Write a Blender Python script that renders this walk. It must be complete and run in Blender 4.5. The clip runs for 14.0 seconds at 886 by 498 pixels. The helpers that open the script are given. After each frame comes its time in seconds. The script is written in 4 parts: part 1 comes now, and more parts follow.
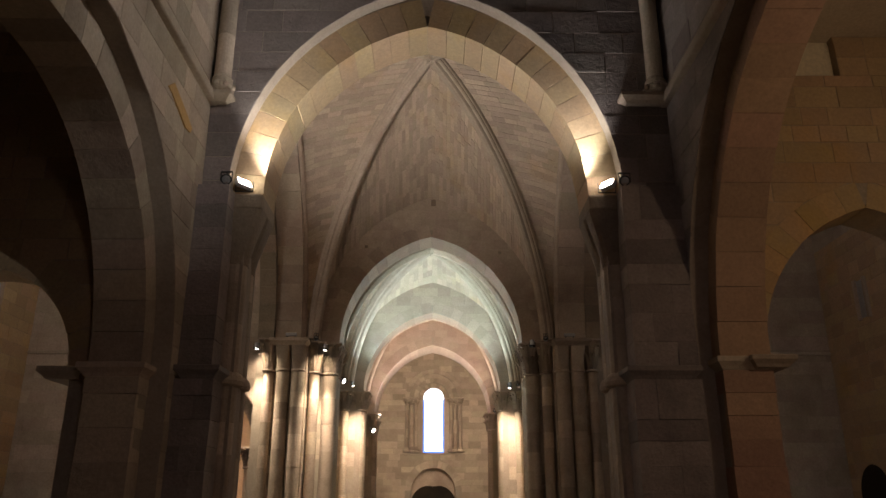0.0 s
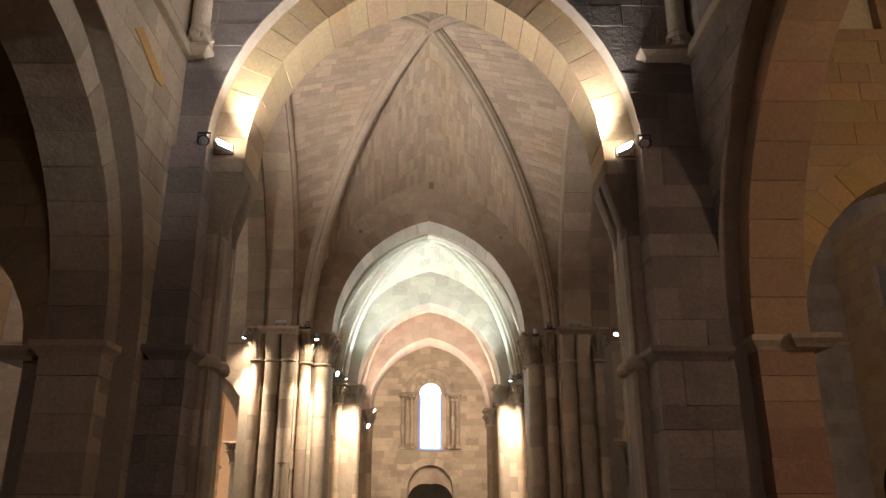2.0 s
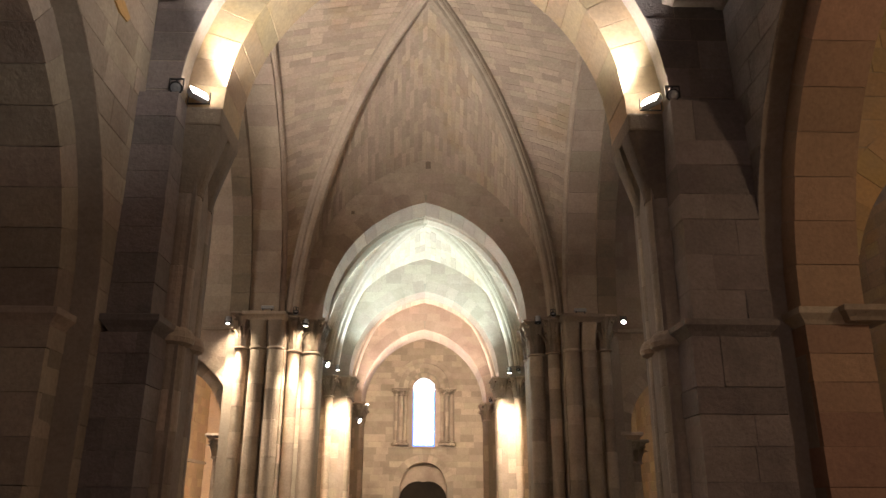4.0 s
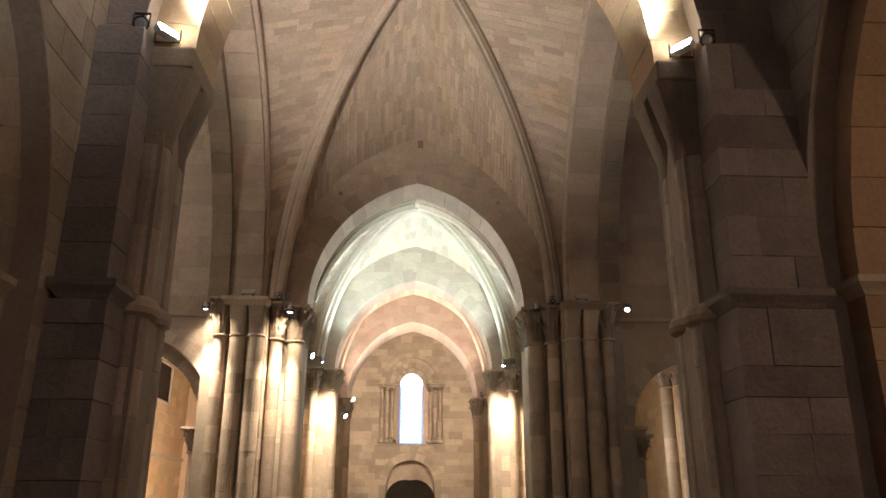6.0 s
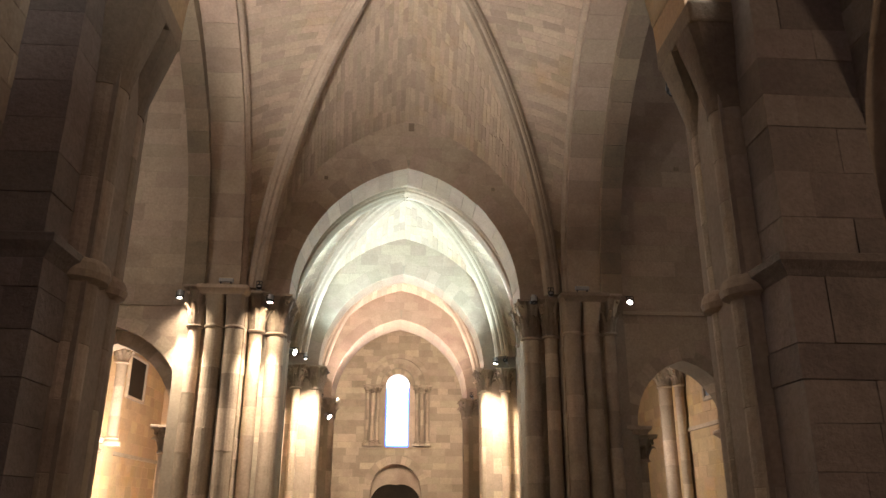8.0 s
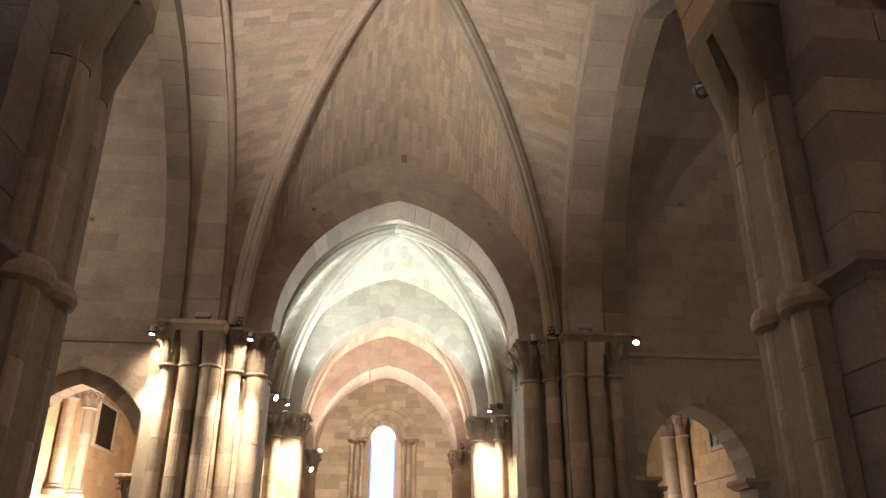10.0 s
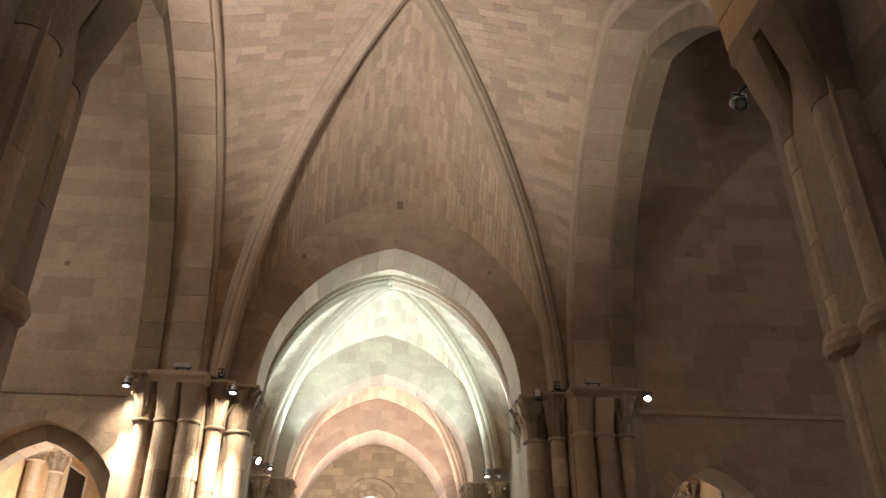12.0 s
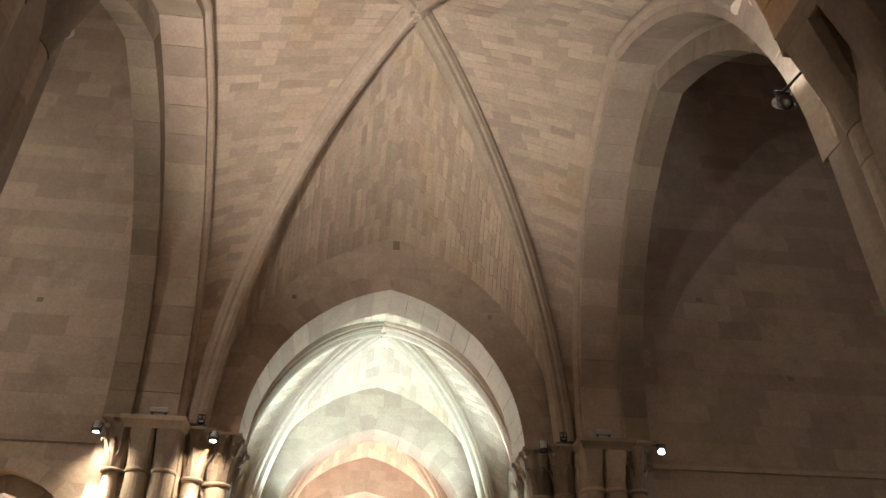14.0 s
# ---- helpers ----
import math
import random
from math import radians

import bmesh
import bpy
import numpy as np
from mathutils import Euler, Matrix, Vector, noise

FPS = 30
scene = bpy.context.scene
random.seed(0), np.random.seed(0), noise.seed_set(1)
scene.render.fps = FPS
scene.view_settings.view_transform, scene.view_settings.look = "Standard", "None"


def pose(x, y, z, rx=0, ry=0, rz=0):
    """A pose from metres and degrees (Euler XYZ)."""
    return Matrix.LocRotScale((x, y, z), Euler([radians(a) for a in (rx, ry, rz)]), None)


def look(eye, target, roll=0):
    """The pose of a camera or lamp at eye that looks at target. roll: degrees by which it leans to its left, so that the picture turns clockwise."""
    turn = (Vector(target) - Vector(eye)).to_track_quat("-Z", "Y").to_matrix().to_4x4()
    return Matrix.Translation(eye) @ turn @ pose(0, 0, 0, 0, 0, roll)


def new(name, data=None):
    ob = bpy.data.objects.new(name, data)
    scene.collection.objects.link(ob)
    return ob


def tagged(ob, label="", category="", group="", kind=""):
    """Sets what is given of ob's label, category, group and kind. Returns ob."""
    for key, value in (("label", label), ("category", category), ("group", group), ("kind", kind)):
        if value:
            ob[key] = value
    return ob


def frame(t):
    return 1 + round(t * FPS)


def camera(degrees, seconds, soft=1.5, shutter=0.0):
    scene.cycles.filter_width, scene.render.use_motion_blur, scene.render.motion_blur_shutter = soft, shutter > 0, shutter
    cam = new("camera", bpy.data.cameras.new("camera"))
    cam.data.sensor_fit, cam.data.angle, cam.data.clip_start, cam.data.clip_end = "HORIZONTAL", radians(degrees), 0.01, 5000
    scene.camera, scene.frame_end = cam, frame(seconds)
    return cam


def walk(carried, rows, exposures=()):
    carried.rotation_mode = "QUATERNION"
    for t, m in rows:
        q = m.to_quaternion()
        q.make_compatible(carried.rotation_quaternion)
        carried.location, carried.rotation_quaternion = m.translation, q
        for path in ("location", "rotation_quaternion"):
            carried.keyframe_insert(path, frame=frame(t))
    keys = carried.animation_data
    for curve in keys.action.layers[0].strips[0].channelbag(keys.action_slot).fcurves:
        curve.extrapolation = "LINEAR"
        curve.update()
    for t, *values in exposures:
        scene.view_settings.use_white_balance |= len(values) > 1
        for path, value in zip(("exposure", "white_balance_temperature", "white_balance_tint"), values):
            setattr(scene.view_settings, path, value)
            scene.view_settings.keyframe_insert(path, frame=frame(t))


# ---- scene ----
cam = camera(60.6, 14.0)
METRES, EYE, TILT, LEAN, TURN = 9.0, 1.6, 0.0, 0.0, -0.45
ROWS = [
    (0.0, 0.0, 0.0, 0.0, -0.01, 18.78, -0.03),
    (0.5, -0.0001, 0.0345, -0.0017, -0.14, 18.77, -0.09),
    (1.0, -0.0007, 0.0735, -0.0015, -0.2, 18.76, -0.02),
    (1.5, -0.0032, 0.1103, -0.0011, -0.28, 18.7, -0.03),
    (2.0, -0.0083, 0.1497, -0.0026, -0.32, 18.7, 0.0),
    (2.5, -0.0129, 0.1857, -0.0031, -0.49, 18.66, -0.21),
    (3.0, -0.0159, 0.2269, -0.0061, -0.61, 18.68, -0.16),
    (5.5, -0.0387, 0.4187, -0.0104, -1.84, 18.65, -0.22),
    (6.0, -0.0449, 0.4566, -0.0117, -2.16, 18.65, -0.15),
    (6.5, -0.0511, 0.491, -0.0124, -2.44, 18.68, -0.17),
    (7.0, -0.0552, 0.5288, -0.0139, -2.65, 18.7, -0.09),
    (7.5, -0.0554, 0.5657, -0.0152, -2.98, 18.74, -0.15),
    (10.0, -0.0728, 0.7408, -0.0212, -4.58, 23.2, -0.26),
    (10.5, -0.0787, 0.772, -0.0234, -4.85, 24.47, -0.19),
    (11.0, -0.0861, 0.8045, -0.0246, -5.2, 25.86, -0.21),
    (11.5, -0.0906, 0.8346, -0.0271, -5.38, 27.11, -0.09),
    (12.0, -0.095, 0.8669, -0.0265, -5.74, 28.49, -0.15),
    (12.5, -0.0995, 0.8951, -0.03, -6.01, 29.72, -0.09),
    (13.0, -0.1055, 0.928, -0.0318, -6.27, 31.05, -0.11),
    (13.5, -0.1109, 0.9578, -0.0311, -6.59, 32.28, -0.16),
    (14.0, -0.1109, 0.9912, -0.0297, -6.89, 33.46, -0.23),
]
walk(cam, [(t, pose(0.2, 0, EYE, TILT, LEAN, TURN) @ pose(METRES * x, METRES * y, METRES * z, 90 + pitch, roll, yaw)) for t, x, y, z, yaw, pitch, roll in ROWS], [(0.0, -0.2), (0.5, 0.47), (1.0, 0.6), (14.0, 0.6)])

# ---- light ----
def world_sky():
    w = bpy.data.worlds.new("sky")
    w.use_nodes = True
    nt = w.node_tree
    sky = nt.nodes.new("ShaderNodeTexSky")
    sky.sky_type, sky.sun_disc = "NISHITA", False
    sky.sun_elevation, sky.sun_rotation = radians(35), radians(200)
    bg = nt.nodes["Background"]
    bg.inputs["Strength"].default_value = 0.12
    nt.links.new(sky.outputs[0], bg.inputs["Color"])
    scene.world = w


def lamp(kind, name, eye, target, power, color, size=0.12, cone=60, blend=0.6, size_y=None):
    data = bpy.data.lights.new(name, kind)
    data.energy, data.color = power, color
    if kind == "AREA":
        data.shape, data.size, data.size_y = "RECTANGLE", size, size_y or size
    else:
        data.shadow_soft_size = size
    if kind == "SPOT":
        data.spot_size, data.spot_blend = radians(cone), blend
    ob = new(name, data)
    ob.matrix_world = look(eye, target)
    return ob


GOLD = (1.0, 0.80, 0.60)
WARM, AMBER, COOL, GREEN, ROSE = (1.0, 0.87, 0.75), (1.0, 0.74, 0.50), (1.0, 0.98, 0.95), (0.70, 0.94, 1.0), (1.0, 0.78, 0.68)
world_sky()
sun = lamp("SUN", "sun", (-20, 60, 30), (0, 47, 5), 2.0, (1.0, 0.94, 0.86))
sun.data.angle = radians(0.5)
# floodlights on the capitals of the chancel arch
for sx in (-1, 1):
    lamp("SPOT", "flood_beam", (2.86 * sx, 11.82, 6.92), (0.7 * sx, 12.75, 10.5), 330, COOL, 0.07, 116, 0.6)
# floods on the east piers of the crossing, turned up to the vault
lamp("SPOT", "uplight", (-4.2, 14.88, 7.0), (-0.2, 19.9, 14.2), 1600, (1.0, 0.91, 0.84), 0.06, 88, 1.0)
lamp("SPOT", "uplight", (3.5, 13.5, 7.0), (4.0, 18.2, 13.2), 260, COOL, 0.06, 62, 0.4)
# spots on the abaci of the left pier, turned down the shafts
for x, y, tx, ty, p in ((-5.36, 23.1, -5.0, 23.55, 1300), (-3.32, 23.36, -3.5, 24.1, 1800)):
    lamp("SPOT", "downlight", (x, y - 0.08, 6.14), (tx, ty, 4.9), p * 0.07, GOLD, 0.05, 120, 1.0)
    lamp("SPOT", "downlight", (x, y - 0.06, 6.1), (tx, ty, 1.2), p * 1.1, GOLD, 0.05, 56, 1.0)
# bright floods of the second and third bay
lamp("SPOT", "bay_flood_and_fill", (-2.5, 29.6, 6.2), (0.9, 27.0, 10.5), 600, GREEN, 0.08, 160, 0.7)
lamp("SPOT", "bay_flood_and_fill", (2.5, 29.6, 6.2), (-0.9, 27.0, 10.5), 420, GREEN, 0.08, 160, 0.7)
lamp("SPOT", "bay_flood_and_fill", (-2.4, 36.0, 5.3), (0.6, 34.0, 9.5), 800, ROSE, 0.08, 150, 0.7)
lamp("SPOT", "bay_flood_and_fill", (2.4, 36.0, 5.9), (-0.6, 34.0, 9.5), 420, ROSE, 0.08, 150, 0.7)
for sx in (-1, 1):
    lamp("SPOT", "downlight", (2.6 * sx, 29.3, 6.0), (2.8 * sx, 30.4, 1.6), 2100, GOLD, 0.05, 84, 1.0)
    # unseen lamp added behind the third arch to brighten the west wall
    lamp("SPOT", "west_fill", (2.4 * sx, 38.7, 6.0), (-0.5 * sx, 47.0, 6.5), 1000, GOLD, 0.08, 110, 0.8)
# unseen floods added behind the piers to brighten the next arch's face
for sx in (-1, 1):
    lamp("SPOT", "bay_flood_and_fill", (2.8 * sx, 25.62, 6.85), (-0.4 * sx, 30.2, 10.6), 900, GREEN, 0.1, 96, 1.0)
    lamp("SPOT", "bay_flood_and_fill", (2.7 * sx, 31.75, 6.15), (-0.4 * sx, 36.3, 10.0), 520, ROSE, 0.1, 100, 1.0)
# beam of the lit spotlight at the left third-bay pier
lamp("SPOT", "bay_flood_and_fill", (-2.5, 36.45, 5.5), (0.2, 37.9, 9.0), 420, COOL, 0.08, 100, 0.8)
# unseen lamps added to brighten the aisles, the chapel and the transepts
lamp("POINT", "aisle_fill", (-7.2, 28.0, 2.4), (0, 0, 0), 1000, WARM, 0.1)
lamp("POINT", "aisle_fill", (6.0, 29.3, 3.4), (0, 0, 0), 190, WARM, 0.1)
lamp("POINT", "chapel_fill", (7.6, 6.5, 5.5), (0, 0, 0), 130, AMBER, 0.4)
lamp("POINT", "transept_fill", (-9.2, 17.5, 11.5), (0, 0, 0), 285, (1.0, 0.92, 0.86), 0.15)
lamp("POINT", "transept_fill", (9.5, 17.5, 11.0), (0, 0, 0), 42, (1.0, 0.80, 0.84), 0.15)
# two unseen spots added: for the left wall's top and for the piers
lamp("SPOT", "chancel_fill", (3.6, 3.0, 8.6), (-3.85, 10.2, 9.2), 1050, COOL, 0.08, 46, 0.8)
lamp("SPOT", "chancel_fill", (2.0, -2.8, 5.0), (-0.8, 12.0, 2.9), 195, (1.0, 0.79, 0.80), 0.3, 60, 0.7)
# beam of the lit spotlight on the right transept wall
lamp("SPOT", "transept_spot", (5.75, 23.2, 6.35), (3.4, 13.0, 5.0), 25, COOL, 0.05, 80, 0.7)


# ---- materials ----
def mat(name, base, base2, stain, rough=0.86, bump=0.25, grain=18.0, vary=0.22, metal=0.0, blotch=0.55, gloss=0.5):
    m = bpy.data.materials.new(name)
    m.use_nodes = True
    nt = m.node_tree
    N, L = nt.nodes.new, nt.links.new
    b = nt.nodes["Principled BSDF"]
    b.inputs["Roughness"].default_value, b.inputs["Metallic"].default_value = rough, metal
    b.inputs["Specular IOR Level"].default_value = gloss
    co = N("ShaderNodeNewGeometry")
    info = N("ShaderNodeObjectInfo")
    big, mid, fine = N("ShaderNodeTexNoise"), N("ShaderNodeTexNoise"), N("ShaderNodeTexNoise")
    for n, s, d in ((big, 0.55, 4), (mid, 3.2, 6), (fine, grain, 8)):
        n.inputs["Scale"].default_value, n.inputs["Detail"].default_value = s, d
        n.inputs["Roughness"].default_value = 0.62
        L(co.outputs["Position"], n.inputs["Vector"])
    r1 = N("ShaderNodeValToRGB")
    r1.color_ramp.elements[0].position, r1.color_ramp.elements[1].position = 0.34, 0.70
    L(mid.outputs["Fac"], r1.inputs["Fac"])
    mix1 = N("ShaderNodeMix"); mix1.data_type = "RGBA"
    mix1.inputs[6].default_value, mix1.inputs[7].default_value = (*base, 1), (*base2, 1)
    soft = N("ShaderNodeMath"); soft.operation = "MULTIPLY"; soft.inputs[1].default_value = blotch
    L(r1.outputs["Color"], soft.inputs[0]); L(soft.outputs[0], mix1.inputs[0])
    r2 = N("ShaderNodeValToRGB")
    r2.color_ramp.elements[0].position, r2.color_ramp.elements[1].position = 0.52, 0.74
    L(big.outputs["Fac"], r2.inputs["Fac"])
    mix2 = N("ShaderNodeMix"); mix2.data_type = "RGBA"
    mix2.inputs[7].default_value = (*stain, 1)
    sc = N("ShaderNodeMath"); sc.operation = "MULTIPLY"; sc.inputs[1].default_value = 0.7
    L(r2.outputs["Color"], sc.inputs[0]); L(sc.outputs[0], mix2.inputs[0])
    L(mix1.outputs[2], mix2.inputs[6])
    # each stone has its own shade
    add = N("ShaderNodeMath"); add.operation = "ADD"
    L(info.outputs["Random"], add.inputs[0])
    L(co.outputs["Random Per Island"], add.inputs[1])
    fr = N("ShaderNodeMath"); fr.operation = "FRACT"
    L(add.outputs[0], fr.inputs[0])
    val = N("ShaderNodeMapRange")
    val.inputs["To Min"].default_value, val.inputs["To Max"].default_value = 1 - vary, 1 + vary
    L(fr.outputs[0], val.inputs["Value"])
    sp = N("ShaderNodeMapRange")
    sp.inputs["From Min"].default_value, sp.inputs["From Max"].default_value = 0.3, 0.7
    sp.inputs["To Min"].default_value, sp.inputs["To Max"].default_value = 0.86, 1.12
    L(fine.outputs["Fac"], sp.inputs["Value"])
    mul = N("ShaderNodeMath"); mul.operation = "MULTIPLY"
    L(val.outputs[0], mul.inputs[0]); L(sp.outputs[0], mul.inputs[1])
    hsv = N("ShaderNodeHueSaturation")
    L(mix2.outputs[2], hsv.inputs["Color"]); L(mul.outputs[0], hsv.inputs["Value"])
    hue = N("ShaderNodeMapRange")
    hue.inputs["To Min"].default_value, hue.inputs["To Max"].default_value = 0.488, 0.508
    f2 = N("ShaderNodeMath"); f2.operation = "MULTIPLY"; f2.inputs[1].default_value = 7.13
    f3 = N("ShaderNodeMath"); f3.operation = "FRACT"
    L(fr.outputs[0], f2.inputs[0]); L(f2.outputs[0], f3.inputs[0]); L(f3.outputs[0], hue.inputs["Value"])
    L(hue.outputs[0], hsv.inputs["Hue"])
    L(hsv.outputs["Color"], b.inputs["Base Color"])
    hgt = N("ShaderNodeMath"); hgt.operation = "MULTIPLY_ADD"; hgt.inputs[1].default_value = 0.45
    L(fine.outputs["Fac"], hgt.inputs[0]); L(mid.outputs["Fac"], hgt.inputs[2])
    bp = N("ShaderNodeBump")
    bp.inputs["Strength"].default_value, bp.inputs["Distance"].default_value = bump, 0.05
    L(hgt.outputs[0], bp.inputs["Height"]); L(bp.outputs["Normal"], b.inputs["Normal"])
    return m


def glow(name, color, strength):
    m = bpy.data.materials.new(name)
    m.use_nodes = True
    b = m.node_tree.nodes["Principled BSDF"]
    b.inputs["Base Color"].default_value = (*color, 1)
    b.inputs["Emission Color"].default_value = (*color, 1)
    b.inputs["Emission Strength"].default_value = strength
    return m


STONE = mat("sandstone", (0.45, 0.365, 0.275), (0.34, 0.27, 0.20), (0.25, 0.185, 0.14), bump=0.5)
WEB = mat("vault_stone", (0.48, 0.38, 0.285), (0.40, 0.31, 0.225), (0.43, 0.295, 0.15), vary=0.17, bump=0.45, blotch=0.4)
GREY = mat("dark_grey_stone", (0.27, 0.222, 0.20), (0.185, 0.15, 0.136), (0.105, 0.085, 0.08), bump=0.8)
OCHRE = mat("ochre_stone", (0.46, 0.33, 0.19), (0.38, 0.28, 0.18), (0.50, 0.31, 0.10), vary=0.12)
RUSSET = mat("russet_stone", (0.40, 0.25, 0.165), (0.32, 0.20, 0.135), (0.24, 0.145, 0.10), vary=0.15, bump=0.5)
SMOOTH = mat("smooth_ashlar", (0.43, 0.34, 0.255), (0.35, 0.27, 0.20), (0.25, 0.18, 0.135), vary=0.12, bump=0.5)
MORTAR = mat("lime_mortar", (0.36, 0.30, 0.23), (0.27, 0.22, 0.17), (0.22, 0.17, 0.13), vary=0.0)
# brown stone darkened to stand for shade: arch order, capitals, socket holes
SHADEBROWN = mat("shade_brown_stone", (0.27, 0.21, 0.145), (0.20, 0.155, 0.11), (0.12, 0.095, 0.075), bump=0.6)
PLASTER = mat("limewash", (0.50, 0.41, 0.30), (0.42, 0.34, 0.25), (0.38, 0.29, 0.20), vary=0.0)
# pale beige for lamp covers, and for light painted into the niche panel
PALEBEIGE = mat("pale_beige", (0.78, 0.68, 0.50), (0.70, 0.60, 0.44), (0.62, 0.52, 0.38), vary=0.0)
OCHREPATCH = mat("ochre_plaster", (0.50, 0.30, 0.11), (0.42, 0.25, 0.10), (0.36, 0.2, 0.08), vary=0.0)
PAVING = mat("paving_stone", (0.30, 0.26, 0.21), (0.24, 0.20, 0.165), (0.18, 0.15, 0.12), rough=0.6)
BLACK = mat("black_metal", (0.02, 0.02, 0.022), (0.026, 0.026, 0.026), (0.03, 0.03, 0.03), rough=0.45, bump=0.02, vary=0.0)
ALU = mat("grey_metal", (0.42, 0.42, 0.43), (0.38, 0.38, 0.39), (0.34, 0.34, 0.34), rough=0.4, bump=0.02, vary=0.0, metal=0.6)
# door leaves and grilles; also the painted shade of the aisle recess
WOOD_AND_SHADE = mat("wood_and_recess_shade", (0.03, 0.022, 0.016), (0.022, 0.016, 0.012), (0.015, 0.012, 0.01), rough=0.75, vary=0.1, gloss=0.1)
GREYGLASS = mat("grey_glass", (0.22, 0.27, 0.33), (0.18, 0.22, 0.28), (0.15, 0.18, 0.22), rough=0.3, bump=0.05, vary=0.0)
LENS = glow("lamp_lens", (1.0, 0.95, 0.85), 60.0)
LENS_GREEN = glow("lamp_lens_green", (0.85, 1.0, 0.92), 60.0)
# blue glow that imitates the colour fringe round the overexposed window
BLUEFRINGE = glow("blue_fringe_glow", (0.08, 0.22, 1.0), 1.6)
SKYGLOW = glow("daylight_backdrop", (0.80, 0.88, 1.0), 6.0)


# ---- building helpers ----
def mesh_of(name, verts, faces, material, smooth=False):
    me = bpy.data.meshes.new(name)
    me.from_pydata([tuple(v) for v in verts], [], faces)
    me.materials.append(material)
    if smooth:
        me.polygons.foreach_set("use_smooth", [True] * len(me.polygons))
    me.update()
    return me


def put(name, me, parent=None, m=None, label="", kind="", category="", group=""):
    ob = new(name, me)
    if parent:
        ob.parent = parent
    if m is not None:
        ob.matrix_basis = m
    return tagged(ob, label, category, group, kind)


def part(name, bm, material, parent=None, label="", smooth=False, **tags):
    me = bpy.data.meshes.new(name)
    bmesh.ops.recalc_face_normals(bm, faces=bm.faces)
    bm.to_mesh(me)
    bm.free()
    me.materials.append(material)
    if smooth:
        me.polygons.foreach_set("use_smooth", [True] * len(me.polygons))
    return put(name, me, parent, label=label, **tags)


def add_box(bm, x0, x1, y0, y1, z0, z1, bevel=0.0, m=None):
    r = bmesh.ops.create_cube(bm, size=1.0)
    vs = r["verts"]
    bmesh.ops.transform(bm, verts=vs, matrix=(m or Matrix()) @ Matrix.LocRotScale(((x0 + x1) / 2, (y0 + y1) / 2, (z0 + z1) / 2), None, (abs(x1 - x0), abs(y1 - y0), abs(z1 - z0))))
    if bevel:
        bmesh.ops.bevel(bm, geom=list({e for v in vs for e in v.link_edges}), offset=bevel, segments=2, affect="EDGES", profile=0.6)


def box(name, x0, x1, y0, y1, z0, z1, material, parent=None, bevel=0.0, **tags):
    bm = bmesh.new()
    add_box(bm, x0, x1, y0, y1, z0, z1, bevel)
    return part(name, bm, material, parent, **tags)


def lathe(bm, profile, n=20, m=None):
    """A turned solid from (radius, z) pairs."""
    m = m or Matrix()
    rings = []
    for r, z in profile:
        rings.append([bm.verts.new(m @ Vector((r * math.cos(2 * math.pi * i / n), r * math.sin(2 * math.pi * i / n), z))) for i in range(n)])
    for a, b in zip(rings, rings[1:]):
        for i in range(n):
            bm.faces.new((a[i], a[(i + 1) % n], b[(i + 1) % n], b[i]))
    bm.faces.new(rings[0][::-1])
    bm.faces.new(rings[-1])


def arch(a, rise, n=14):
    """Half of a pointed arch, from the springing (a, 0) to the crown (0, rise)."""
    R = (a * a + rise * rise) / (2 * a)
    cx = a - R
    end = math.atan2(rise, -cx)
    return [(cx + R * math.cos(end * i / n), R * math.sin(end * i / n)) for i in range(n + 1)]


def arch_full(a, rise, n=14):
    h = arch(a, rise, n)
    return [(-x, z) for x, z in h] + h[-2::-1]


def edge_at(a, rise, h):
    """Half-width of the arch at height h above its springing; 0 above the crown."""
    if h <= 0:
        return a
    if h >= rise:
        return 0.0
    R = (a * a + rise * rise) / (2 * a)
    return a - R + math.sqrt(R * R - h * h)


def plane_x(x0, sign):
    """Maps (u, z, out) to the world for a wall in the plane x = x0 whose face looks to sign."""
    return lambda u, z, d=0.0: Vector((x0 + sign * d, u, z))


def plane_y(y0, sign):
    return lambda u, z, d=0.0: Vector((u, y0 + sign * d, z))


def slab(name, P, thick, u0, u1, z0, z1, openings, material, parent=None, **tags):
    """A wall with openings that stand on its foot: (centre, half, springing, rise)."""
    outline = [(u0, z1), (u0, z0)]
    for c, a, s, rise in sorted(openings):
        pts = [(c + x, s + z) for x, z in arch_full(a, rise)]
        outline += ([(c - a, z0)] + pts + [(c + a, z0)])
    outline += [(u1, z0), (u1, z1)]
    bm = bmesh.new()
    front = [bm.verts.new(P(u, z, 0)) for u, z in outline]
    back = [bm.verts.new(P(u, z, -thick)) for u, z in outline]
    bm.faces.new(front)
    bm.faces.new(back[::-1])
    k = len(outline)
    for i in range(k):
        bm.faces.new((front[i], back[i], back[(i + 1) % k], front[(i + 1) % k]))
    return part(name, bm, material, parent, **tags)


def stone_data(c, depth, bevel):
    """A dressed block on a quad c of (point, normal): sunk back, bevelled front."""
    pts = [p for p, n in c]
    mid = sum(pts, Vector()) / 4
    vs = [p - n * 0.015 for p, n in c] + [p + n * (depth - bevel) for p, n in c]
    vs += [p + (mid - p).normalized() * min(bevel * 1.6, 0.3 * (mid - p).length) + n * depth for p, n in c]
    fs = [(8, 9, 10, 11)] + [(i, (i + 1) % 4, 4 + (i + 1) % 4, 4 + i) for i in range(4)] + [(4 + i, 4 + (i + 1) % 4, 8 + (i + 1) % 4, 8 + i) for i in range(4)]
    return vs, fs


PILES = []


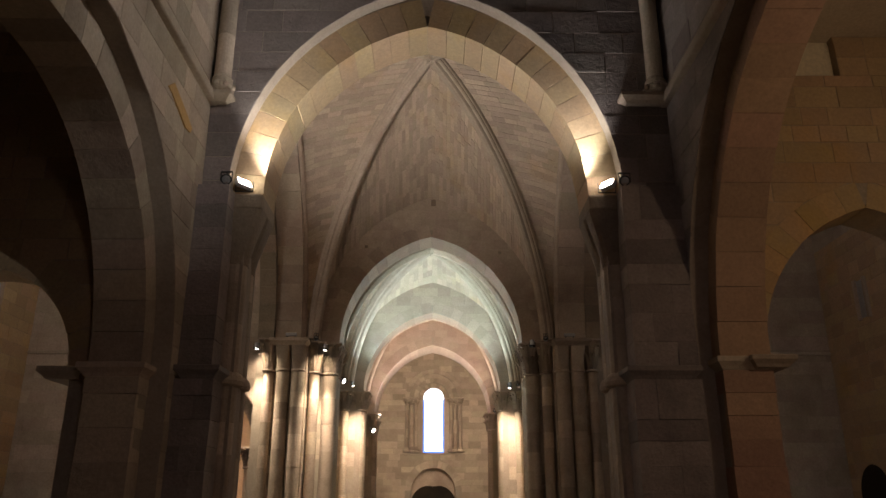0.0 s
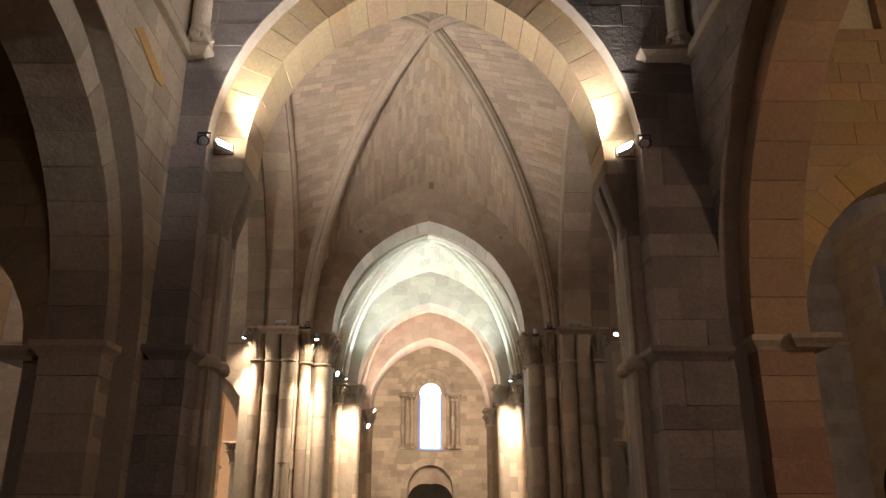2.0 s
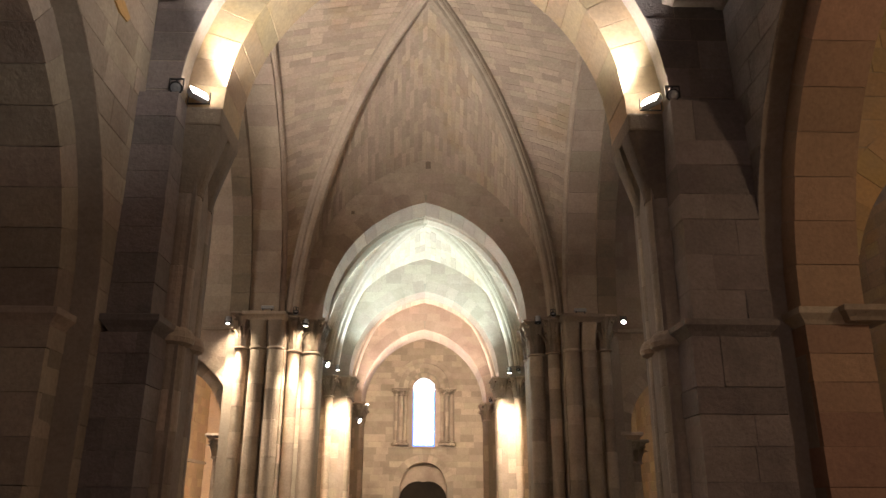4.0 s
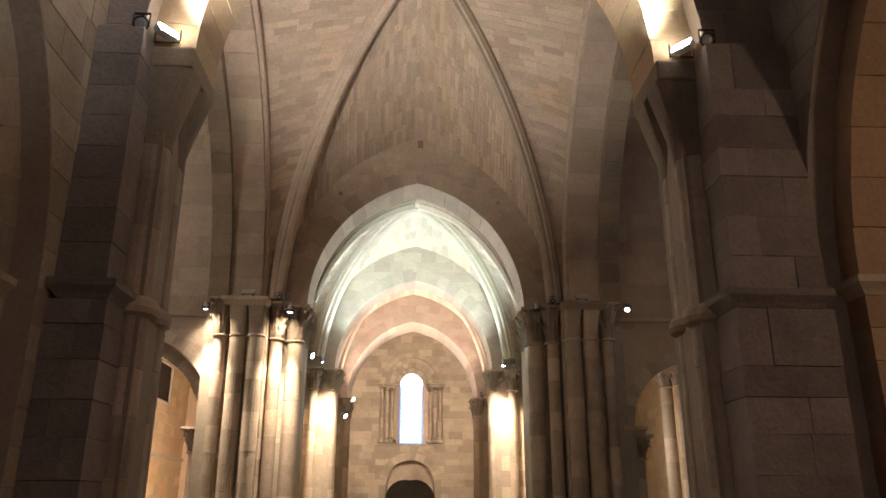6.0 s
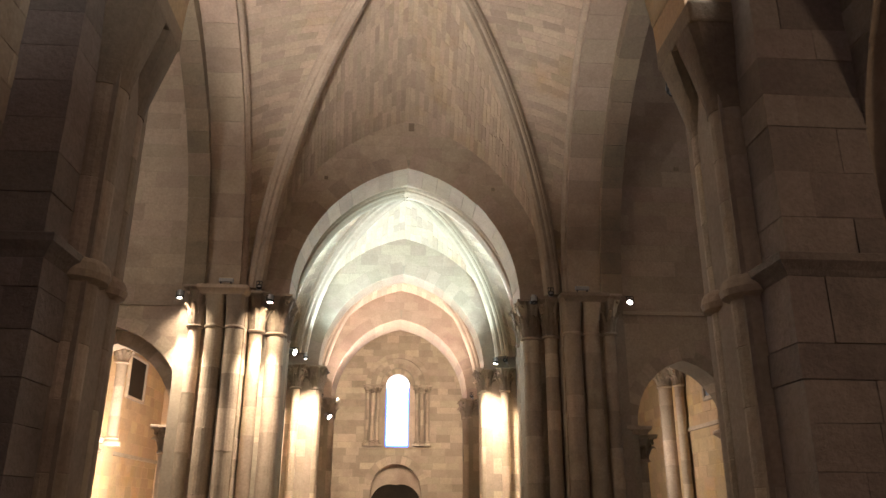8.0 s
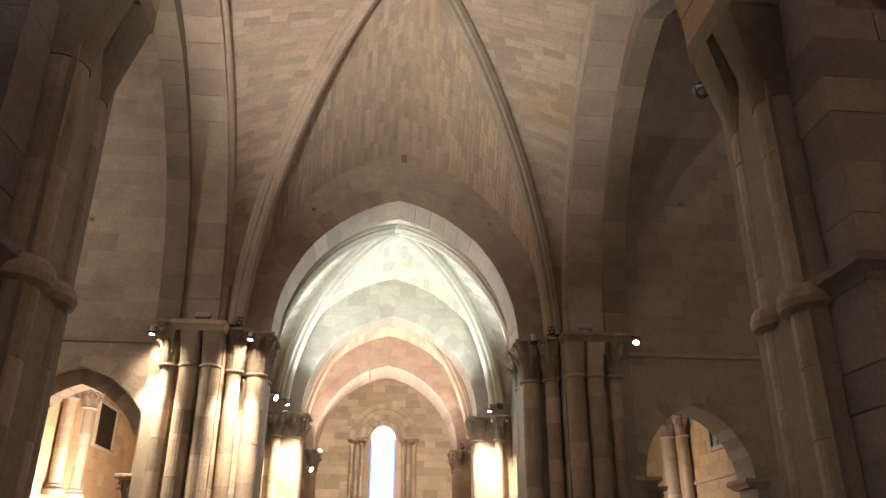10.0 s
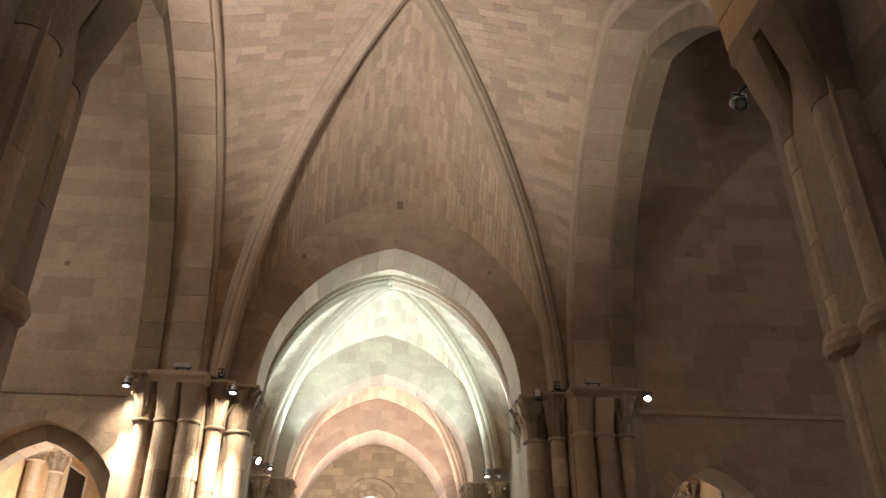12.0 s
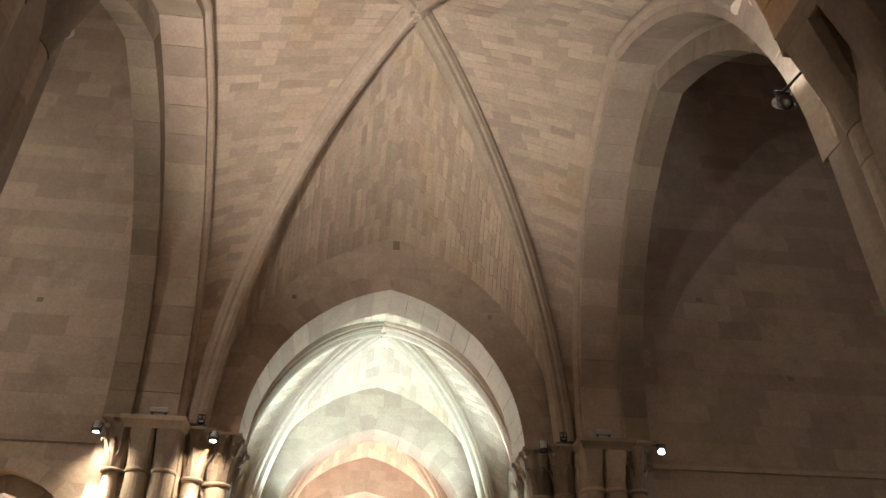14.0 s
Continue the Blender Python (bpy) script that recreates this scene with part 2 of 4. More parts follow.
class Pile:
    """Gathers stones, and links them one by one or as one mesh."""

    def __init__(self, material, parent, name="stone", single=True):
        self.material, self.parent, self.name, self.single = material, parent, name, single
        self.v, self.f = [], []
        PILES.append(self)

    def add(self, vs, fs):
        if self.single:
            put(self.name, mesh_of(self.name, vs, fs, self.material), self.parent)
        else:
            k = len(self.v)
            self.v += list(vs)
            self.f += [tuple(k + i for i in f) for f in fs]

    def close(self):
        if self.v:
            put(self.name, mesh_of(self.name, self.v, self.f, self.material), self.parent, kind="stuff")


def courses(P, u0, u1, z0, z1, openings, pile, height=0.36, length=0.62, depth=0.009, gap=0.0045, bevel=0.008, seed=1):
    """Ashlar courses on a wall; the rows stop at the openings' outer edge."""
    rnd = random.Random(seed)
    nrm = (P(0, 0, 1) - P(0, 0, 0)).normalized()
    z = z0
    while z < z1 - 0.05:
        h = height * rnd.uniform(0.86, 1.14)
        if z1 - z - h < 0.18:
            h = z1 - z

        def free(zz):
            out, u = [], u0
            for c, a, s, rise in sorted(openings):
                w = edge_at(a, rise, zz - s)
                if w > 0:
                    out.append((u, c - w))
                    u = c + w
            out.append((u, u1))
            return [(max(p, u0), min(q, u1)) for p, q in out]

        lo, hi = free(z), free(z + h)
        if len(lo) != len(hi):
            lo = hi
        for (a0, b0), (a1, b1) in zip(lo, hi):
            inner0, inner1 = max(a0, a1), min(b0, b1)
            if max(b0 - a0, b1 - a1) < 0.06:
                continue
            cuts, u = [], inner0 + length * rnd.uniform(0.35, 1.0)
            while u < inner1 - length * 0.3:
                cuts.append(u)
                u += length * rnd.uniform(0.65, 1.4)
            bottom, top = [a0] + cuts + [b0], [a1] + cuts + [b1]
            for i in range(len(bottom) - 1):
                q = [(bottom[i] + gap, z + gap), (bottom[i + 1] - gap, z + gap), (top[i + 1] - gap, z + h - gap), (top[i] + gap, z + h - gap)]
                if q[1][0] - q[0][0] < 0.02:
                    q[0] = q[1] = ((q[0][0] + q[1][0]) / 2, q[0][1])
                    q[0] = (q[0][0] - 0.01, q[0][1]); q[1] = (q[1][0] + 0.01, q[1][1])
                if q[2][0] - q[3][0] < 0.02:
                    mid = (q[2][0] + q[3][0]) / 2
                    q[2], q[3] = (mid + 0.01, q[2][1]), (mid - 0.01, q[3][1])
                d = depth * rnd.uniform(0.4, 1.7)
                q = [(uu + rnd.uniform(-gap, gap) * 0.7, vv + rnd.uniform(-gap, gap) * 0.7) for uu, vv in q]
                pts = [P(u, zz, 0) for u, zz in q]
                if (pts[1] - pts[0]).cross(pts[3] - pts[0]).dot(nrm) < 0:
                    pts = pts[::-1]
                pile.add(*stone_data([(p, nrm) for p in pts], d, min(bevel, d * 0.9)))
        z += h


def voussoirs(P, c, a, s, rise, ring, thick, count, pile, gap=0.004, seed=2):
    """Wedge stones round an arch, from its intrados out to ring, thick from the face back."""
    rnd = random.Random(seed)
    n = count * 6
    h = arch(a, rise, n)
    R = (a * a + rise * rise) / (2 * a)
    cx = a - R
    for side in (-1, 1):
        for k in range(count):
            i0, i1 = k * 6, k * 6 + 6
            d = rnd.uniform(0.003, 0.015)
            o = rnd.uniform(-0.006, 0.006)
            vs, fs = [], []
            steps = 4
            for j in range(steps + 1):
                t = i0 + (i1 - i0) * j / steps
                x0, z0 = h[int(t)] if t == int(t) else [(p + q) / 2 for p, q in zip(h[int(t)], h[int(t) + 1])]
                nx, nz = (x0 - cx) / R, z0 / R
                if j in (0, steps):
                    tx, tz = -nz, nx
                    g = gap if j == 0 else -gap
                    x0, z0 = x0 + tx * g, z0 + tz * g
                x1, z1 = x0 + nx * ring, z0 + nz * ring
                if x1 < 0:
                    x1 = 0.0
                if x0 < 0:
                    x0 = 0.0
                for (x, z, dd) in ((x0 + nx * o, z0 + nz * o, d), (x1, z1, d), (x1, z1, -thick), (x0 + nx * o, z0 + nz * o, -thick)):
                    vs.append(P(c + side * x, s + z, dd))
            for j in range(steps):
                b = j * 4
                for e in range(4):
                    f = (b + e, b + (e + 1) % 4, b + 4 + (e + 1) % 4, b + 4 + e)
                    fs.append(f if side > 0 else f[::-1])
            fs.append((0, 1, 2, 3)); fs.append((steps * 4 + 3, steps * 4 + 2, steps * 4 + 1, steps * 4))
            pile.add(vs, fs)


def sweep(name, path, profile, material, parent=None, side=None, **tags):
    """A moulding: profile points (across, down) carried along a path; side is the level direction across it."""
    vs, fs = [], []
    k = len(profile)
    for i, p in enumerate(path):
        t = (path[min(i + 1, len(path) - 1)] - path[max(i - 1, 0)]).normalized()
        s = side if side is not None else Vector((t.y, -t.x, 0)).normalized()
        d = t.cross(s).normalized()
        vs += [p + s * a + d * b for a, b in profile]
    for i in range(len(path) - 1):
        for j in range(k):
            fs.append((i * k + j, i * k + (j + 1) % k, (i + 1) * k + (j + 1) % k, (i + 1) * k + j))
    fs.append(tuple(range(k))[::-1])
    fs.append(tuple(len(vs) - k + j for j in range(k)))
    bm = bmesh.new()
    me = mesh_of(name, vs, fs, material)
    bm.from_mesh(me)
    bpy.data.meshes.remove(me)
    return part(name, bm, material, parent, **tags)


def moulding(name, x0, x1, y0, y1, z0, z1, material, parent=None, **tags):
    """A string course or impost: upright fillet above, hollow chamfer below."""
    bm = bmesh.new()
    levels = [(z0, 0.10), (z0 + (z1 - z0) * 0.25, 0.07), (z0 + (z1 - z0) * 0.5, 0.02), (z0 + (z1 - z0) * 0.6, 0.0), (z1 - 0.012, 0.0), (z1, 0.012)]
    rings = []
    for z, d in levels:
        rings.append([bm.verts.new((x, y, z)) for x, y in ((x0 + d, y0 + d), (x1 - d, y0 + d), (x1 - d, y1 - d), (x0 + d, y1 - d))])
    for a, b in zip(rings, rings[1:]):
        for i in range(4):
            bm.faces.new((a[i], a[(i + 1) % 4], b[(i + 1) % 4], b[i]))
    bm.faces.new(rings[0][::-1])
    bm.faces.new(rings[-1])
    return part(name, bm, material, parent, **tags)


def shaft(x, y, r, z0, z1, parent, material=STONE, joined=True, seed=1):
    """A column shaft of stone drums."""
    rnd = random.Random(seed * 7 + int(x * 31) + int(y * 17))
    z = z0
    bm = bmesh.new()
    while z < z1 - 0.01:
        h = rnd.uniform(0.45, 0.95)
        if z1 - z - h < 0.3:
            h = z1 - z
        o = rnd.uniform(-0.004, 0.004)
        prof = [(r - 0.006, z), (r + o, z + 0.006), (r + o, z + h - 0.006), (r - 0.006, z + h)]
        if joined:
            lathe(bm, prof, 20, Matrix.Translation((x, y, 0)))
        else:
            b2 = bmesh.new()
            lathe(b2, prof, 20, Matrix.Translation((x, y, 0)))
            part("drum", b2, material, parent, smooth=False)
        z += h
    if joined:
        part("shaft", bm, material, parent)
    else:
        bm.free()


def capital(x, y, r, z, parent, height=0.55, material=STONE, leaves=8):
    """A bell capital with a necking ring, a band of curled leaves and a square abacus."""
    bm = bmesh.new()
    z0 = z - height
    lathe(bm, [(r, z0 - 0.04), (r + 0.045, z0 - 0.03), (r + 0.062, z0), (r + 0.045, z0 + 0.03), (r, z0 + 0.045), (r, z0 + height * 0.3), (r + 0.05, z0 + height * 0.55), (r + 0.13, z0 + height * 0.8), (r + 0.15, z - 0.13), (r + 0.10, z - 0.12)], 20, Matrix.Translation((x, y, 0)))
    part("bell", bm, material, parent)
    bm = bmesh.new()
    for shift, lift, span, push, wide in ((0.0, 0.04, 0.52, 0.0, 1.0), (0.5, 0.28, 0.66, 0.03, 0.8)):
        for i in range(leaves):
            a = 2 * math.pi * (i + shift) / leaves
            out = Vector((math.cos(a), math.sin(a), 0))
            acr = Vector((-out.y, out.x, 0))
            w = (r + 0.05) * math.pi / leaves * 0.9 * wide
            prev = None
            for t, rr, ww in ((0.0, 0.0, 0.8), (0.35, 0.015, 1.05), (0.65, 0.05, 0.95), (0.88, 0.115, 0.75), (1.0, 0.165, 0.5), (0.93, 0.185, 0.3), (0.86, 0.165, 0.2)):
                c = Vector((x, y, z0 + height * (lift + span * t))) + out * (r + rr + push + 0.012)
                row = [bm.verts.new(c - acr * w * ww), bm.verts.new(c + out * 0.028), bm.verts.new(c + acr * w * ww)]
                if prev:
                    bm.faces.new((prev[0], prev[1], row[1], row[0]))
                    bm.faces.new((prev[1], prev[2], row[2], row[1]))
                prev = row
    bmesh.ops.solidify(bm, geom=bm.faces[:], thickness=0.022)
    # curled volutes under the corners of the abacus
    for i in range(4):
        a = math.pi / 4 + i * math.pi / 2
        c = Vector((x + (r + 0.16) * math.cos(a), y + (r + 0.16) * math.sin(a), z - 0.19))
        bmesh.ops.create_icosphere(bm, subdivisions=2, radius=0.05, matrix=Matrix.Translation(c))
    part("leaf_band", bm, material, parent)
    e = r + 0.17
    moulding("abacus", x - e, x + e, y - e, y + e, z - 0.13, z, material, parent)


def block_capital(x, y, r, cx, cy, hx, hy, z0, z1, parent, material, n=24):
    """A plain capital that widens from a round shaft at (x, y) to a block centred on (cx, cy)."""
    bm = bmesh.new()
    rings = []
    for t, k in ((0.0, 0.0), (0.06, 0.0), (0.14, 0.05), (0.4, 0.34), (0.7, 0.68), (0.92, 0.92), (1.0, 1.0)):
        ring = []
        for i in range(n):
            an = 2 * math.pi * (i + 0.5) / n
            c, d = math.cos(an), math.sin(an)
            q = 1 / max(abs(c), abs(d))
            z = z0 + (z1 - z0) * t
            ring.append(bm.verts.new(Vector((x + r * c, y + r * d, z)).lerp(Vector((cx + hx * c * q, cy + hy * d * q, z)), k)))
        rings.append(ring)
    for g, h in zip(rings, rings[1:]):
        for i in range(n):
            bm.faces.new((g[i], g[(i + 1) % n], h[(i + 1) % n], h[i]))
    bm.faces.new(rings[0]); bm.faces.new(rings[-1])
    part("capital", bm, material, parent)


def necking(x, y, r, z, parent, material):
    bm = bmesh.new()
    lathe(bm, [(r - 0.01, z - 0.045), (r + 0.03, z - 0.03), (r + 0.042, z), (r + 0.03, z + 0.03), (r - 0.01, z + 0.045)], 20, Matrix.Translation((x, y, 0)))
    part("necking", bm, material, parent)


def shaft_base(x, y, r, z0, parent, material):
    bm = bmesh.new()
    lathe(bm, [(r + 0.14, z0), (r + 0.14, z0 + 0.12), (r + 0.11, z0 + 0.16), (r + 0.03, z0 + 0.2), (r + 0.06, z0 + 0.25), (r, z0 + 0.3)], 20, Matrix.Translation((x, y, 0)))
    part("base", bm, material, parent)


def column(x, y, r, z, parent, z0=0.0, height=0.55, material=STONE, joined=True):
    shaft_base(x, y, r, z0, parent, material)
    shaft(x, y, r, z0 + 0.3, z - height, parent, material, joined)
    capital(x, y, r, z, parent, height, material)


def coursed_box(x0, x1, y0, y1, z0, z1, parent, material=STONE, height=0.42, seed=1, pile=None, split=False):
    """A pier core laid in single courses."""
    rnd = random.Random(seed)
    z = z0
    own = pile or Pile(material, parent, "stone")
    wide = x1 - x0 > 0.55 and split
    cut = x0
    while z < z1 - 0.01:
        h = height * rnd.uniform(0.8, 1.2)
        if z1 - z - h < 0.25:
            h = z1 - z
        cut = x0 + (x1 - x0) * rnd.choice((0.32, 0.4, 0.6, 0.68)) + rnd.uniform(-0.03, 0.03)
        for xa, xb in (((x0, cut), (cut, x1)) if wide else ((x0, x1),)):
            o, b = rnd.uniform(-0.005, 0.009), rnd.uniform(0.003, 0.007)
            rings = []
            for zz, i in ((z + 0.002, b), (z + b, -o), (z + h - b, -o), (z + h - 0.002, b)):
                rings += [Vector(p) + Vector((rnd.uniform(-1, 1), rnd.uniform(-1, 1), rnd.uniform(-1, 1))) * 0.003 for p in ((xa + i, y0 + i, zz), (xb - i, y0 + i, zz), (xb - i, y1 - i, zz), (xa + i, y1 - i, zz))]
            fs = [(3, 2, 1, 0), (12, 13, 14, 15)]
            for k in range(3):
                for i in range(4):
                    fs.append((k * 4 + i, k * 4 + (i + 1) % 4, k * 4 + 4 + (i + 1) % 4, k * 4 + 4 + i))
            own.add(rings, fs)
        z += h


def empty(name, x, y, z, label, category, group="", kind=""):
    ob = new(name)
    ob.location = (x, y, z)
    ob.empty_display_size = 0.2
    holder = tagged(ob, label, category, group, kind)
    bpy.context.view_layer.update()
    return holder


def vault_web(name, wall, rib, parent=None, stones=24, seed=1, inward=None, material=WEB, sag=0.10):
    """A vault web between two wall-arch halves and their ribs; the stones run from the wall to the rib.
    wall and rib are functions of s: 0 at the springing, 1 at the crown."""
    rnd = random.Random(seed)
    vs, fs = [], []

    def S(s, v, side):
        p, q = wall(s, side), rib(s, side)
        b = 4 * v * (1 - v) * sag * math.sin(math.pi * min(s, 1))
        return p.lerp(q, v) - inward * b

    def N(s, v, side):
        e = 0.01
        s0, s1, v0, v1 = max(s - e, 0), min(s + e, 1), max(v - e, 0), min(v + e, 0.999)
        n = (S(s1, v, side) - S(s0, v, side)).cross(S(s, v1, side) - S(s, v0, side))
        if n.length < 1e-9:
            n = inward.copy()
        n.normalize()
        return n if n.dot(inward) > 0 else -n

    def addf(p, flip):
        k = len(vs)
        vs.extend(p)
        fs.append(tuple(range(k, k + len(p)))[::-1 if flip else 1])

    for side in (-1, 1):
        # backing
        m = 10
        for i in range(stones):
            s0, s1 = i / stones, (i + 1) / stones
            for j in range(m):
                v0, v1 = j / m, (j + 1) / m
                q = [S(s0, v0, side), S(s1, v0, side), S(s1, v1, side), S(s0, v1, side)]
                nn = N((s0 + s1) / 2, (v0 + v1) / 2, side)
                addf([p - nn * 0.003 for p in q], (q[1] - q[0]).cross(q[3] - q[0]).dot(nn) < 0)
                addf([p - nn * 0.3 for p in q], (q[1] - q[0]).cross(q[3] - q[0]).dot(nn) > 0)
            # the course of stones
            length = (S((s0 + s1) / 2, 0, side) - S((s0 + s1) / 2, 1, side)).length
            n = max(1, round(length / 0.5))
            cuts = sorted([0.0, 1.0] + [min(max((j + rnd.uniform(-0.25, 0.25)) / n, 0.02), 0.98) for j in range(1, n)])
            for v0, v1 in zip(cuts, cuts[1:]):
                if (v1 - v0) * length < 0.06:
                    continue
                g = 0.004 / max(length, 0.1)
                gs = 0.04 / stones
                c = []
                for s, v in ((s0 + gs, v0 + g), (s1 - gs, v0 + g), (s1 - gs, v1 - g), (s0 + gs, v1 - g)):
                    c.append((S(s, v, side), N(min(max(s, 0.01), 0.99), v, side)))
                if (c[1][0] - c[0][0]).cross(c[3][0] - c[0][0]).dot(c[0][1]) < 0:
                    c = c[::-1]
                a, f = stone_data(c, rnd.uniform(0.001, 0.014), 0.003)
                k = len(vs)
                vs.extend(a)
                fs.extend(tuple(k + i2 for i2 in ff) for ff in f)
    return put(name, mesh_of(name, vs, fs, material), parent, kind="structure", label="rib vault web of narrow pale sandstone courses", category="vault")


RIB = [(-0.22, -0.05), (0.22, -0.05), (0.22, 0.08), (0.19, 0.11), (0.20, 0.16), (0.17, 0.21), (0.12, 0.22), (0.11, 0.25), (0.08, 0.31), (0.0, 0.34), (-0.08, 0.31), (-0.11, 0.25), (-0.12, 0.22), (-0.17, 0.21), (-0.20, 0.16), (-0.19, 0.11), (-0.22, 0.08)]


def arc3(p0, p1, n=26):
    """A rib: rises upright from p0 and ends at p1, on a circle in the upright plane through both."""
    flat = Vector((p1.x - p0.x, p1.y - p0.y, 0))
    d, h = flat.length, p1.z - p0.z
    pts = [(d - x, z) for x, z in arch(d, h, n)]
    pts = [(x + (d * i / n - x) * 0.18, z + (h * i / n - z) * 0.18) for i, (x, z) in enumerate(pts)]
    return [Vector((p0.x, p0.y, p0.z + z)) + flat.normalized() * x for x, z in pts]


def rib_vault(name, x0, y0, x1, y1, zs, boss, walls, stones=26, rib_in=0.45, seed=1, material=WEB, rib_material=STONE, prof=RIB, low=None):
    """A quadripartite vault; walls gives for south (low y), north, west (low x), east: the plane, half-span and crown of the wall arch."""
    n = 40
    corners = {(-1, -1): Vector((x0 + rib_in, y0 + rib_in * 0.6, zs)), (1, -1): Vector((x1 - rib_in, y0 + rib_in * 0.6, zs)), (-1, 1): Vector((x0 + rib_in, y1 - rib_in * 0.6, zs)), (1, 1): Vector((x1 - rib_in, y1 - rib_in * 0.6, zs))}
    if low:
        for side in (-1, 1):
            corners[(side, -1)] = Vector((side * low[0], low[1], zs))
    ribs = {k: arc3(c, boss, n) for k, c in corners.items()}

    def pick(pts, s):
        f = min(max(s, 0), 1) * n
        i = min(int(f), n - 1)
        return pts[i].lerp(pts[i + 1], f - i)

    for key, axis, sgn in (("low", "y", -1), ("high", "y", 1), ("left", "x", -1), ("right", "x", 1)):
        plane, c, a, crown = walls[key]
        half = arch(a, crown - zs, n)

        def wall(s, side, half=half, plane=plane, c=c, axis=axis):
            f = min(max(s, 0), 1) * n
            i = min(int(f), n - 1)
            u = half[i][0] + (half[i + 1][0] - half[i][0]) * (f - i)
            z = half[i][1] + (half[i + 1][1] - half[i][1]) * (f - i)
            return Vector((c + side * u, plane, zs + z)) if axis == "y" else Vector((plane, c + side * u, zs + z))

        def rib(s, side, axis=axis, sgn=sgn):
            return pick(ribs[(side, sgn) if axis == "y" else (sgn, side)], s)

        inward = Vector((0, -0.3 * sgn, -1)) if axis == "y" else Vector((-0.3 * sgn, 0, -1))
        vault_web("ceiling_vault_web", wall, rib, stones=stones, seed=seed, inward=inward.normalized(), material=material)
    for k, pts in ribs.items():
        sweep("vault_rib", pts, prof, rib_material, kind="structure", label="moulded stone diagonal rib of the vault", category="rib")
    bm = bmesh.new()
    lathe(bm, [(0.05, -0.36), (0.16, -0.35), (0.2, -0.31), (0.23, -0.3), (0.27, -0.24), (0.27, 0.05)], 20, Matrix.Translation(boss))
    for i in range(8):
        a = i * math.pi / 4
        bmesh.ops.create_icosphere(bm, subdivisions=1, radius=0.05, matrix=Matrix.Translation(boss + Vector((0.12 * math.cos(a), 0.12 * math.sin(a), -0.36))))
    part("vault_boss", bm, rib_material, kind="structure", label="carved round keystone where the ribs meet", category="boss")


# ---- the large structure ----
XL, XR = -3.85, 4.3
ground = box("floor", -16, 16, -6, 48, -0.3, 0.0, PAVING, kind="structure", label="grey stone paved church floor", category="floor")


def wall(name, label="wall of weathered sandstone ashlar"):
    return empty(name, 0, 0, 0, label, "wall", kind="structure")


def round_door(name, P, c, half, springing, rise, label):
    """A dark door leaf with an arched head."""
    bm = bmesh.new()
    pts = [(-half, 0.0)] + [(x, springing + z) for x, z in arch_full(half, rise, 8)] + [(half, 0.0)]
    f = [bm.verts.new(P(c + u, z, 0.04)) for u, z in pts]
    g = [bm.verts.new(P(c + u, z, 0.0)) for u, z in pts]
    bm.faces.new(f); bm.faces.new(g[::-1])
    for i in range(len(pts)):
        bm.faces.new((f[i], g[i], g[(i + 1) % len(pts)], f[(i + 1) % len(pts)]))
    part(name, bm, WOOD_AND_SHADE, kind="structure", label=label, category="door")


# chancel arch wall
w = wall("wall_chancel_arch", "dark grey ashlar wall pierced by the pointed chancel arch")
P = plane_y(12.0, -1)
slab("backing", P, 0.30, XL, XR, 0, 14.5, [(0, 3.40, 6.75, 4.2)], MORTAR, w)
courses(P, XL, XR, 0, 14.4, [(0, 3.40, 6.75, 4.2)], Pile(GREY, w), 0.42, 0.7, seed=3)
P2 = plane_y(12.3, -1)
slab("backing", P2, 0.9, XL - 1.2, XR + 1.2, 0, 14.5, [(0, 3.1, 6.75, 3.75)], MORTAR, w)
arch_ring = empty("chancel_arch", 0, 12.3, 6.75, "pointed arch of grey and ochre voussoirs lit from below", "arch", kind="structure")
pile = Pile(OCHRE, arch_ring, "voussoir")
voussoirs(lambda u, z, d=0.0: Vector((u, 12.3 - d - 12.3, z - 6.75)), 0, 2.85, 6.75, 3.5, 0.62, 0.93, 13, pile, seed=5)

